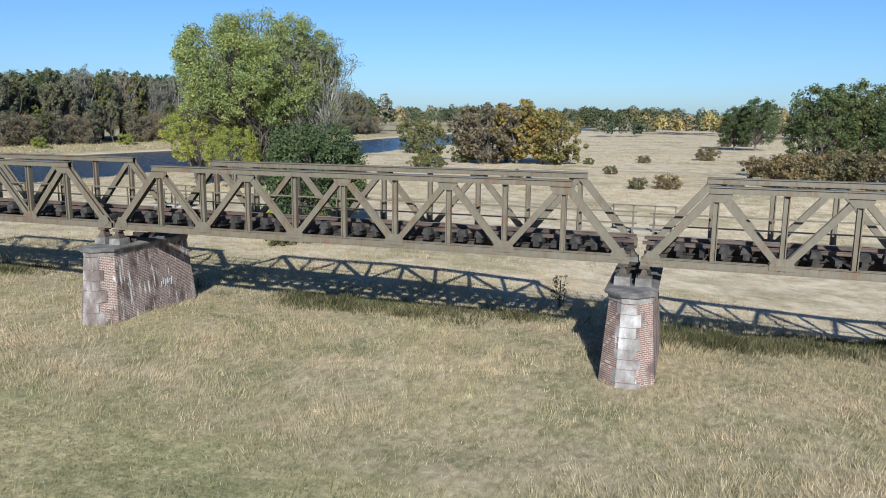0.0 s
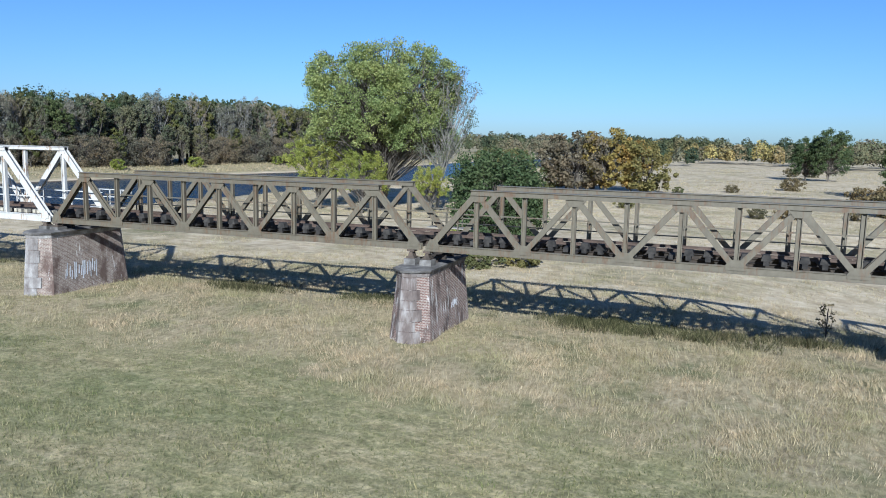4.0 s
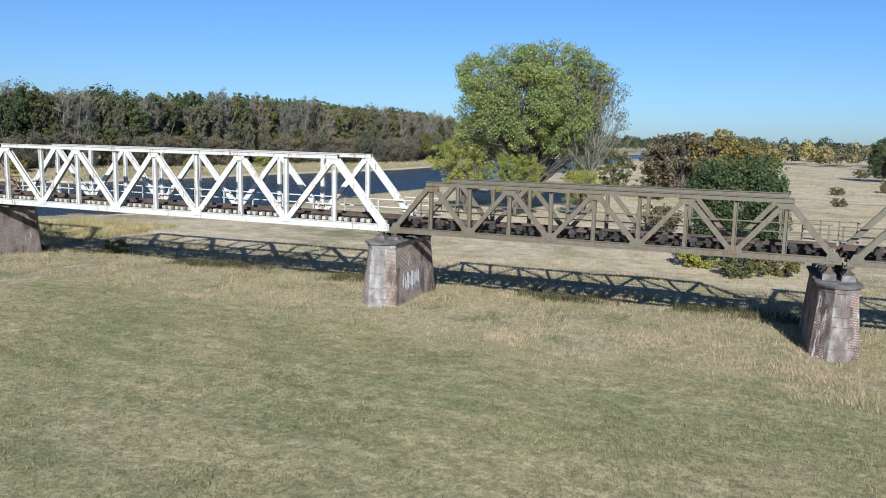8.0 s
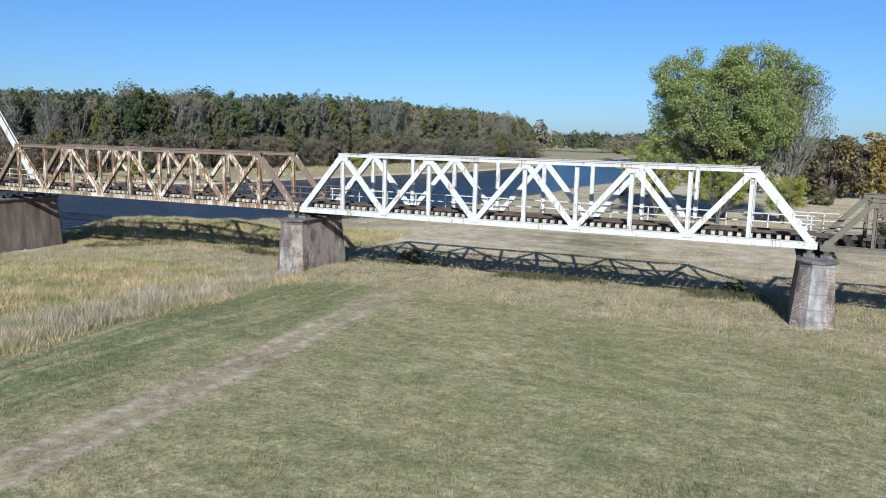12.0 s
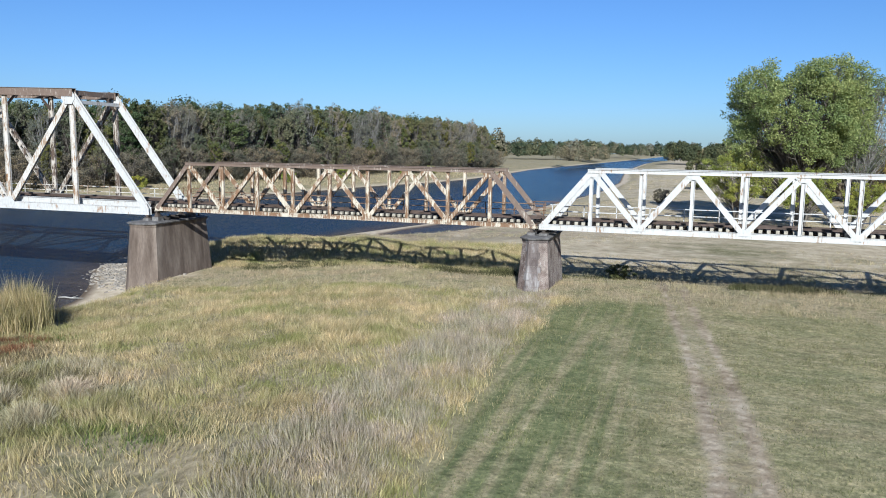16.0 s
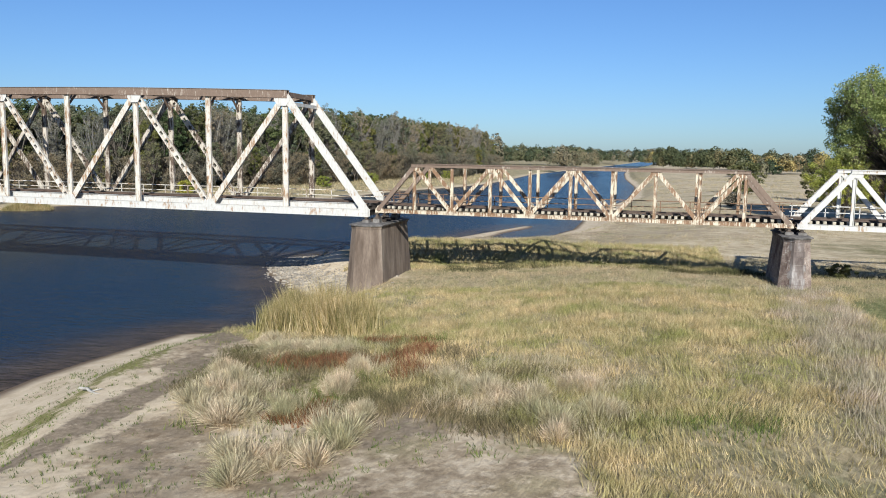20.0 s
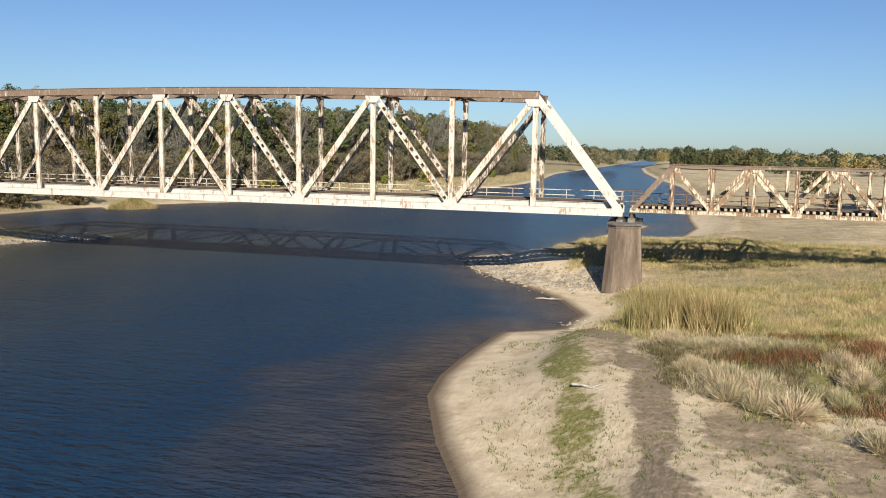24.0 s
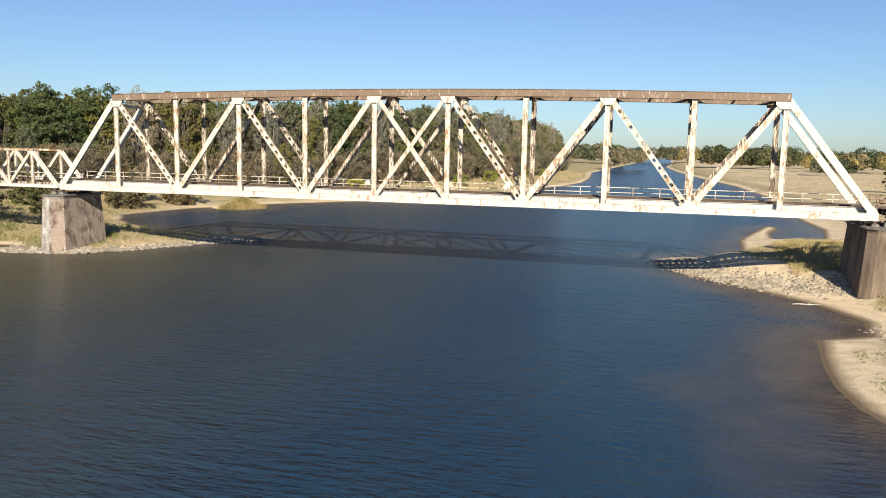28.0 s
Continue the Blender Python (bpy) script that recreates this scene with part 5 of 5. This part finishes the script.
DRY_BLADE = blade_material("dry_grass", ((0.0, (0.26, 0.215, 0.128)), (0.35, (0.36, 0.302, 0.192)), (0.75, (0.445, 0.38, 0.258)), (1.0, (0.52, 0.455, 0.325))))
BANK_BLADE = blade_material("bank_grass_blades", ((0.0, (0.24, 0.205, 0.095)), (0.35, (0.37, 0.31, 0.16)), (0.75, (0.49, 0.415, 0.24)), (1.0, (0.60, 0.515, 0.335))), (1, 1, 0.2), 0.37, 0.62, (0.58, 0.70, 0.40))
TURF_BLADE = blade_material("turf_grass", ((0.0, (0.115, 0.13, 0.055)), (0.4, (0.185, 0.183, 0.088)), (0.75, (0.27, 0.248, 0.138)), (1.0, (0.34, 0.30, 0.185))), (0.8, 1.2, 0.2))
REED_BLADE = blade_material("reed_blades", ((0.0, (0.13, 0.13, 0.045)), (0.35, (0.27, 0.225, 0.10)), (0.7, (0.42, 0.345, 0.19)), (1.0, (0.58, 0.49, 0.31))))
GREY_BLADE = blade_material("grey_weeds", ((0.0, (0.24, 0.20, 0.155)), (0.5, (0.40, 0.345, 0.275)), (1.0, (0.56, 0.495, 0.41))))
DUSK_BLADE = blade_material("dusky_weeds", ((0.0, (0.08, 0.072, 0.038)), (0.5, (0.155, 0.13, 0.075)), (1.0, (0.28, 0.235, 0.15))))
STRAW_BLADE = blade_material("straw_weeds", ((0.0, (0.30, 0.25, 0.17)), (0.5, (0.46, 0.395, 0.285)), (1.0, (0.60, 0.535, 0.41))))
RUSSET_BLADE = blade_material("russet_weeds", ((0.0, (0.12, 0.05, 0.03)), (0.5, (0.20, 0.095, 0.05)), (1.0, (0.30, 0.17, 0.09))))
FRESH_BLADE = blade_material("fresh_weeds", ((0.0, (0.06, 0.09, 0.02)), (0.5, (0.12, 0.16, 0.04)), (1.0, (0.21, 0.24, 0.08))))


def scatter(name, seed, box, want, blades, tall, wide, mat, share, label, spread=0.18, droop=(0.15, 1.0)):
    """Tufts of blades over the part of the box where share(x, y) says so."""
    r = np.random.default_rng(seed)
    x0, x1, y0, y1 = box
    x, y = r.uniform(x0, x1, want), r.uniform(y0, y1, want)
    keep = r.uniform(size=want) < share(x, y)
    x, y = x[keep], y[keep]
    z = height(x, y)
    x, y, z = (np.repeat(a, blades) for a in (x, y, z))
    n = len(x)
    x, y = x + r.normal(size=n) * spread, y + r.normal(size=n) * spread
    h = tall * r.uniform(0.45, 1.15, n) * np.maximum(0.3, 1 + 0.30 * lumps(x, y, 4.0, seed) + 0.45 * lumps(x, y, 1.25, seed + 1))
    a = r.uniform(0, 6.283, n)
    lean = r.uniform(*droop, n) * h
    b = 5.0 * lumps(x, y, 1.6, seed + 2) + r.normal(size=n) * 0.9
    w = wide * r.uniform(0.6, 1.4, n)
    p0 = np.stack([x - np.cos(a) * w / 2, y - np.sin(a) * w / 2, z - 0.03], -1)
    p1 = np.stack([x + np.cos(a) * w / 2, y + np.sin(a) * w / 2, z - 0.03], -1)
    p2 = np.stack([x + np.cos(b) * lean, y + np.sin(b) * lean, z + h], -1)
    v = np.stack([p0, p1, p2], 1).reshape(-1, 3)
    me = arrays(name, v, np.arange(len(v)).reshape(-1, 3), mat)
    return tagged(new(name, me), label, "grass", kind="stuff")


def tall_share(x, y):
    dr, dl, _ = land(x, y)
    s, m_, bare_, g = zones(x, y, dr, dl)
    return (1 - ease(-y + 3 * lumps(x, y, 5.0, 29), 46, 60)) * (1 - s) * (1 - m_) * (1 - 0.92 * bare_) * (dr > 2.5) * (0.55 + 0.45 * lumps(x, y, 3.0, 21)) * (1 - 0.72 * ease(y, 16, 24) * ease(x, -116, -100)) * (1 - 0.97 * inside(x, y, BANK_WASTE))


def mown_share(x, y):
    dr, dl, _ = land(x, y)
    s, m_, bare_, g = zones(x, y, dr, dl)
    return m_ * (1 - 0.97 * bare_) * (0.6 + 0.4 * lumps(x, y, 2.2, 22))


def strip(x, y):
    """Grey weeds on the unmown strip beside the turf."""
    return (ease(x + 0.8 * lumps(x, y, 3.0, 6), -97.4, -95.8) * (1 - ease(x, -92.4, -91.5)) * (y < -3)) * (0.7 + 0.3 * lumps(x, y, 2, 5))


scatter("dry_grass", 101, (-140, 26, -20, 26), 210000, 6, 0.27, 0.022, DRY_BLADE, tall_share, "tall dry straw-coloured grass under the bridge")
scatter("dry_grass", 112, (-137, -98, 7, 32), 42000, 6, 0.50, 0.03, BANK_BLADE, lambda x, y: (land(x, y)[0] > 4) * (0.6 + 0.4 * lumps(x, y, 2.5, 25)) * (1 - ease(y, 26, 32)), "tall tufted grass on the high bank behind the bridge")
scatter("dry_grass", 102, (-138, -90, -60, -4), 112000, 6, 0.40, 0.028, BANK_BLADE, tall_share, "tall dry straw-coloured grass on the bank")
scatter("mown_grass", 103, (-97, 26, -44, 0), 190000, 3, 0.12, 0.035, TURF_BLADE, mown_share, "short mown green and straw turf")
scatter("grey_weeds", 104, (-99, -92, -48, -2), 9000, 7, 0.62, 0.026, GREY_BLADE, strip, "grey dead weed stalks beside the mown turf", 0.22, (0.1, 0.8))


def patches(spots):
    def share(x, y):
        s = np.zeros(x.shape)
        for cx, cy, rx, ry in spots:
            d = ((x - cx) / rx) ** 2 + ((y - cy) / ry) ** 2
            s = np.maximum(s, 1 - ease(d, 0.5, 1.15))
        return s
    return share


scatter("reeds", 105, (-133, -118, -30, -14), 22000, 6, 2.3, 0.05, REED_BLADE, patches([(-126.8, -20.6, 2.7, 2.4), (-124.4, -22.0, 2.2, 2.0), (-128.8, -22.6, 1.4, 1.4)]), "clump of tall yellow reeds near the river pier", 0.25, (0.06, 0.55))
def weed_mound(seed, blades):
    """A ragged clump of thin dead stalks: several crowns of unlike height, stalks that rise and fall over."""
    r = np.random.default_rng(seed)
    heads = 7
    hx = r.normal(size=(heads, 2)) * 0.42
    hr, hh = r.uniform(0.30, 0.62, heads), r.uniform(0.45, 1.1, heads)
    k = r.integers(0, heads, blades)
    a, q = r.uniform(0, 6.283, blades), np.sqrt(r.uniform(0, 1, blades))
    base = np.stack([hx[k, 0] + np.cos(a) * q * hr[k] * 0.55, hx[k, 1] + np.sin(a) * q * hr[k] * 0.55, np.zeros(blades)], -1) + r.normal(size=(blades, 3)) * 0.05
    lift = hh[k] * (1 - 0.55 * q ** 2) * r.uniform(0.5, 1.1, blades)
    tip = base + np.stack([np.cos(a) * q * hr[k] * 0.8, np.sin(a) * q * hr[k] * 0.8, lift], -1) + r.normal(size=(blades, 3)) * 0.10
    base[:, 2] = r.uniform(0, 0.5, blades) * lift
    tip[:, 2] = np.maximum(tip[:, 2], 0.06)
    d = tip - base
    side = np.cross(d, r.normal(size=(blades, 3)))
    side /= np.linalg.norm(side, axis=1, keepdims=True) + 1e-9
    side *= r.uniform(0.004, 0.011, (blades, 1))
    v = np.stack([base - side, base + side, tip + side * 0.5, tip - side * 0.5], 1).reshape(-1, 3)
    return arrays("weed_mound", v, np.arange(len(v)).reshape(-1, 4), STRAW_BLADE)


MOUNDS = [weed_mound(301, 5200), weed_mound(302, 4600), weed_mound(303, 5600), weed_mound(304, 5000)]
SPOTS = ((-122.6, -38.4, 1.5, 1.25), (-124.0, -36.6, 1.2, 1.1), (-125.4, -35.0, 1.15, 1.2), (-126.6, -33.0, 0.9, 1.0), (-117.6, -40.8, 1.45, 1.25), (-119.0, -43.4, 1.2, 1.1), (-118.6, -35.6, 1.0, 1.15),
         (-119.2, -32.6, 0.9, 1.0), (-125.4, -28.4, 1.3, 0.8), (-123.4, -28.0, 1.2, 0.8), (-121.4, -28.8, 1.1, 0.8), (-127.4, -26.6, 1.1, 0.9), (-112.4, -34.6, 1.0, 0.9), (-110.6, -36.6, 1.2, 1.0),
         (-108.6, -34.4, 1.2, 0.9), (-107.2, -37.0, 1.1, 1.0), (-109.2, -38.6, 1.0, 0.9), (-120.4, -37.6, 0.8, 0.9), (-116.4, -38.6, 0.8, 0.9))
for i, (x, y, wide_, tall_) in enumerate(SPOTS):
    ob = tagged(new("weed_mound", MOUNDS[i % 4]), "pale straw-coloured mound of dead weed stalks on sand", "weed", "dead weed mounds on the bank")
    ob.location = (x, y, ground_z(x, y) - 0.06)
    ob.rotation_euler = (0, 0, i * 2.1)
    ob.scale = (wide_ * 1.15, wide_, tall_ * 0.95)
straw = patches([(-125, -28, 3.5, 2.5), (-122, -28.5, 3, 2.0), (-124.5, -35.5, 2.6, 3.0), (-118.5, -40.5, 2.4, 3.2), (-119, -33, 1.6, 2.2), (-110.5, -36, 4.5, 3.2), (-107, -36.5, 3.5, 4), (-114.5, -32.5, 3.5, 1.6), (-111, -31.5, 4, 1.8), (-127.5, -25.5, 1.5, 2.0)])
scatter("straw_weeds", 111, (-131, -102, -46, -20), 40000, 5, 0.55, 0.022, STRAW_BLADE, lambda x, y: straw(x, y) * (0.30 + 0.65 * lumps(x, y, 1.4, 64)), "pale dead weed stalks tangled over the bank", 0.16, (0.1, 0.9))
scatter("bank_weeds", 106, (-133, -104, -46, -20), 80000, 5, 0.34, 0.03, DUSK_BLADE, lambda x, y: patches([(-123, -28.5, 6.5, 4.5), (-118, -33, 5, 7), (-110, -36, 5, 5), (-126, -33, 2.5, 4)])(x, y) * (0.35 + 0.5 * lumps(x, y, 1.6, 62)), "low tangled grey and olive weeds on the bank", 0.22)
scatter("bank_weeds", 110, (-141, -110, -60, -22), 9000, 6, 0.14, 0.04, FRESH_BLADE, lambda x, y: (land(x, y)[0] > 2.2) * (0.25 + 0.6 * lumps(x, y, 3.5, 63)), "scattered small weeds on bare sand", 0.10)
scatter("russet_weeds", 107, (-130, -112, -42, -20), 16000, 7, 0.46, 0.045, RUSSET_BLADE, lambda x, y: patches([(-120.6, -25.2, 1.6, 1.6), (-117.6, -25.6, 1.2, 2.2), (-117.2, -29.6, 1.0, 2.2), (-119.6, -38.4, 1.3, 1.3), (-116.4, -32.8, 0.8, 1.2), (-122.6, -31.2, 2.6, 1.0), (-119.6, -31.6, 1.6, 0.9)])(x, y) * (0.75 + 0.5 * lumps(x, y, 1.0, 65)), "rust-red dock weeds on the bank", 0.22)
scatter("fresh_weeds", 108, (-134, 24, -44, 26), 60000, 6, 0.42, 0.04, FRESH_BLADE, patches([(-119.2, -25.0, 1.1, 1.8), (-119.9, -36.8, 1.4, 1.2), (-123.6, -40.0, 1.2, 0.9), (-118.4, -33.6, 1.2, 1.4), (-117.4, -25.4, 1.2, 2.0), (-110.4, -41.6, 1.2, 1.0), (-124.3, -32.0, 1.2, 1.6), (-113, 10.5, 13, 2.2), (-103, -37, 3, 2)]), "fresh green weeds along the edge of the bridge's shade", 0.25)
scatter("shore_sprouts", 109, (-142, -120, -46, -14), 3800, 4, 0.10, 0.05, FRESH_BLADE, patches([(-131.8, -24.0, 1.8, 4.0), (-131.0, -43.0, 1.6, 5.0), (-133.4, -31, 1.3, 5)]), "thin green sprouts on damp sand", 0.3)

# ---- rubble and driftwood ----
def rubble(name, seed, path, count, width, size, label):
    r = np.random.default_rng(seed)
    base = np.array([(-1, -1, -1), (1, -1, -1), (1, 1, -1), (-1, 1, -1), (-0.7, -0.8, 1), (0.8, -0.6, 0.9), (0.6, 0.8, 1), (-0.8, 0.7, 0.8)], float)
    quad = np.array([(0, 3, 2, 1), (4, 5, 6, 7), (0, 1, 5, 4), (1, 2, 6, 5), (2, 3, 7, 6), (3, 0, 4, 7)])
    vs, qs = [], []
    segs = np.array(path, float)
    for i in range(count):
        k = r.integers(len(segs) - 1)
        f = r.uniform()
        p = segs[k] * (1 - f) + segs[k + 1] * f + r.normal(size=2) * width
        z = ground_z(p[0], p[1])
        if z < -0.25:
            continue
        s = size * r.uniform(0.4, 1.3) * np.array([r.uniform(0.7, 1.4), r.uniform(0.7, 1.3), r.uniform(0.35, 0.7)])
        a = r.uniform(0, 6.28)
        b = base * (1 + r.normal(size=base.shape) * 0.16) * s
        c, sn = math.cos(a), math.sin(a)
        b = np.stack([b[:, 0] * c - b[:, 1] * sn, b[:, 0] * sn + b[:, 1] * c, b[:, 2]], -1) + (p[0], p[1], max(z, -0.1) + s[2] * 0.25)
        qs.append(quad + len(vs) * 8)
        vs.append(b)
    me = arrays(name, np.concatenate(vs), np.concatenate(qs), RUBBLE)
    return tagged(new(name, me), label, "rubble", kind="stuff")


rubble("rubble_stones", 121, [(-132, 1.5), (-138, 4), (-144, 9), (-149, 17), (-150.5, 20)], 1900, 1.6, 0.15, "loose pale rubble stones on a groyne beside the river pier")
rubble("rubble_stones", 122, [(-150.0, 22.5), (-146, 25.0), (-140, 28)], 520, 0.9, 0.15, "row of rubble stones at the groyne's edge")
rubble("rubble_stones", 123, [(-232, -2.5), (-228, -3), (-222, -1), (-217, 5), (-212, 15), (-207.5, 21.5)], 1100, 1.0, 0.24, "loose pale rubble stones round the river pier")
rubble("rubble_stones", 124, [(-131.5, -6), (-129, -8), (-127.5, -5)], 22, 0.9, 0.22, "a few flat stones on sand before the pier")


def driftwood(x, y, long, turn, z=None):
    b = Build()
    pts = [Vector((long * (i / 4 - 0.5), 0.12 * math.sin(i * 1.7), 0.03 * i % 0.05)) for i in range(5)]
    vs, fs = [], []
    tube(vs, fs, pts, [0.07, 0.08, 0.07, 0.05, 0.03], 6)
    tube(vs, fs, [pts[2], pts[2] + Vector((0.5, 0.35, 0.18))], [0.04, 0.02], 5)
    me = arrays("driftwood", np.array([tuple(v) for v in vs]), np.array(fs), PALE_BARK, True)
    ob = tagged(new("driftwood", me), "bleached driftwood branch lying at the water's edge", "driftwood", "driftwood on the bank")
    ob.location = (x, y, (ground_z(x, y) if z is None else z) + 0.03)
    ob.rotation_euler = (0, 0, turn)
    return ob


driftwood(-137.6, -3.8, 2.6, 0.15, 0.02)
driftwood(-131.5, -37.0, 2.0, -0.3)


# ---- left bank growth ----
def left_share(x, y):
    dr, dl, di = land(x, y)
    return np.where(dl > 1.5, 0.75 + 0.25 * lumps(x, y, 4, 41), 0) * ease(dl, 1.0, 3.5)


scatter("bank_grass", 131, (-275, -203, -22, 60), 60000, 5, 0.5, 0.04, DRY_BLADE, left_share, "dry and green grass on the far bank by the pier")
scatter("bank_weeds", 132, (-268, -208, -16, 48), 26000, 5, 0.6, 0.05, FRESH_BLADE, lambda x, y: left_share(x, y) * ease(lumps(x, y, 6, 42), -0.1, 0.5), "green weeds on the far bank by the pier")
scatter("island_grass", 133, (-247, -233, 64, 79), 9000, 6, 0.8, 0.05, REED_BLADE, lambda x, y: 1.0 * inside(x, y, ISLE), "olive tufts on a small river island")
for x, y, s in ((-252, 30, 0.9), (-258, 18, 1.0), (-263, 34, 1.2), (-262, 5, 0.8), (-256, 52, 1.1), (-270, 22, 1.2), (-249, 22, 0.6), (-262, 60, 1.3), (-254, 68, 1.1), (-247, 90, 1.0), (-272, 45, 1.4), (-280, 30, 1.5)):
    plant("bush", bush_olive if int(x) % 2 else bush_brown, x, y, s, x, "dense olive and brown bush on the far river bank", "bush", "bushes on the far bank")
for x, y, s in ((-232, 118, 1.0), (-216, 175, 1.0), (-214, 215, 1.1), (-206, 262, 1.0), (-203, 290, 1.0)):
    plant("bush", bush, x, y, s, x, "bright yellow-green bush before the wood", "bush", "yellow bushes before the wood")
sapling = tree_meshes("sapling", 45, 2.4, 1.1, 0.3, 26, 14, 0.13, BROWN_LEAF, BARK, 1, 1.0, 0.2)
plant("sapling", sapling, -8.2, 12.5, 1.0, 1.0, "thin dark sapling at the edge of the bridge's shade", "sapling")
plant("bush", bush_olive, -61.0, 9.5, 0.32, 1.0, "small weed bush at the edge of the bridge's shade", "bush")
plant("bush", bush_olive, -88.5, 9.5, 0.42, 2.0, "small weed bush at the edge of the bridge's shade", "bush")

def far_share(x, y):
    dr, dl, di = land(x, y)
    return ease(dr, 2, 9) * ease(lumps(x, y, 22, 51) + 0.6 * lumps(x, y, 7, 52), -0.45, 0.5)


scatter("meadow_tufts", 134, (-132, 70, 24, 130), 75000, 4, 0.24, 0.04, DRY_BLADE, far_share, "scattered dry tufts on the pale meadow behind the bridge")
scatter("meadow_tufts", 135, (-140, 120, 130, 420), 30000, 4, 0.45, 0.08, DRY_BLADE, far_share, "scattered dry tufts on the far meadow")
scatter("bank_reeds", 136, (-232, -175, 108, 420), 22000, 4, 0.9, 0.12, DRY_BLADE, lambda x, y: ease(land(x, y)[1], 3, 8) * (0.6 + 0.4 * lumps(x, y, 9, 53)), "dry grass and reeds below the wood across the river")

# Weeds coloured dark along the bridge's cast shadow, to deepen it.
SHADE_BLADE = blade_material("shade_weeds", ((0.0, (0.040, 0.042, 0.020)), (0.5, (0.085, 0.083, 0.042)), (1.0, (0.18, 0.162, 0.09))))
scatter("shade_weeds", 137, (-126, 24, 4.5, 12.5), 34000, 6, 0.5, 0.05, SHADE_BLADE, lambda x, y: (1 - ease(np.abs(y - 7.6 - 1.0 * lumps(x, y, 7, 81)), 0.7, 2.6)) * ease(lumps(x, y, 5, 82) + 0.5 * lumps(x, y, 1.5, 83), -0.6, 0.5) * (land(x, y)[0] > 6), "dark green weeds, coloured dark to deepen the bridge's shade", 0.2)

# ---- small fittings of the bridge ----
def refuge(x, z, cap_z, mat, y):
    """A small railed platform at a joint of two spans, on two legs that stand on the pier."""
    root = thing("railed_platform", (x, y, cap_z), "small railed steel refuge platform at a joint of the bridge", "platform", "refuge platforms")
    h = z - cap_z
    part("platform", Build().box(-1.5, 1.5, -0.45, 0.45, h - 0.05, h), PLANK, root)
    for s in (-0.6, 0.6):
        part("leg", Build().box(s - 0.06, s + 0.06, -0.06, 0.06, 0, h - 0.05), BEARING, root)
    for px_ in (-1.46, -0.5, 0.5, 1.46):
        part("railing_post", Build().box(px_ - 0.03, px_ + 0.03, 0.38, 0.44, h, h + 1.1), mat, root)
    for hz in (0.55, 1.08):
        part("hand_rail", Build().beam((-1.5, 0.41, h + hz), (1.5, 0.41, h + hz), [(-0.03, 0.03, -0.03, 0.03)]), mat, root)
        for px_ in (-1.46, 1.46):
            part("hand_rail", Build().beam((px_, -0.42, h + hz), (px_, 0.38, h + hz), [(-0.03, 0.03, -0.03, 0.03)], (1, 0, 0)), mat, root)
    return root


refuge(-3.2, 8.9, 7.27, OLIVE, 5.2)
refuge(-29.95, 8.9, 7.37, OLIVE, 5.2)
refuge(-56.15, 9.0, 7.77, WHITE, 5.2)
refuge(-94.15, 9.0, 7.77, RUST, 5.2)
refuge(-131.05, 9.0, 7.32, RUST, 6.2)


def sign(x, y, z):
    root = thing("diamond_sign", (x, y, z), "small white diamond-shaped sign on the hand rail", "sign", "diamond signs on the railing")
    part("plate", Build().prism([(0, -0.012, -0.36), (0.36, -0.012, 0), (0, -0.012, 0.36), (-0.36, -0.012, 0)], [(0, 0.012, -0.36), (0.36, 0.012, 0), (0, 0.012, 0.36), (-0.36, 0.012, 0)]), WHITE, root)
    part("bracket", Build().box(-0.03, 0.03, 0.012, 0.05, -0.3, 0.3), RUST, root)
    return root


for x in (-184.6, -168.0):
    sign(x, 4.42, 9.75)

PALE_PAINT = mottled("pale_spray_paint", (0.42, 0.42, 0.44), (0.52, 0.52, 0.54), (0.62, 0.62, 0.64), 3.0, 20.0, 0.8, 0.1)


def scribble(x, y, z, seed, long, tall, lean):
    """Unreadable sprayed marks: plain strokes on a pier's battered side wall."""
    r = random.Random(seed)
    b = Build()
    u = 0.0
    while u < long:
        w = r.uniform(0.05, 0.10)
        h = tall * r.uniform(0.4, 1.0)
        z0 = r.uniform(0, tall - h)
        dx = lambda q: lean * -q
        b.prism([(dx(z0) + 0.0, u, z0), (dx(z0) + 0.012, u, z0), (dx(z0) + 0.012, u + w, z0), (dx(z0), u + w, z0)],
                [(dx(z0 + h), u + 0.1, z0 + h), (dx(z0 + h) + 0.012, u + 0.1, z0 + h), (dx(z0 + h) + 0.012, u + 0.1 + w, z0 + h), (dx(z0 + h), u + 0.1 + w, z0 + h)])
        u += r.uniform(0.12, 0.24)
    ob = tagged(new("spray_marks", b.mesh("spray_marks", PALE_PAINT)), "unreadable pale sprayed strokes on the stained pier wall", "graffiti", kind="stuff")
    ob.location = (x, y, z)
    return ob


def side_x(px_, half, batter, top, foot, z):
    """x of the pier's wall on its right side at height z."""
    h = top - foot + 1.0
    f = (z - (foot - 1.0)) / (h - 0.42)
    return px_ + half + batter * h * (1 - f)


scribble(side_x(-56.15, 0.96, 0.075, 7.75, 3.6, 4.3) + 0.006, -0.3, 4.3, 4, 2.6, 1.3, 0.075 * 5.15 / 4.73)
scribble(side_x(-29.95, 0.92, 0.075, 7.35, 3.3, 4.6) + 0.006, 2.2, 4.6, 9, 0.9, 0.5, 0.075 * 5.05 / 4.63)

# stones let into the sand and tufts by the groyne
rubble("shore_stones", 125, [(-134.5, -13), (-133.5, -17), (-131, -21)], 50, 0.8, 0.12, "small stones at the water's edge")
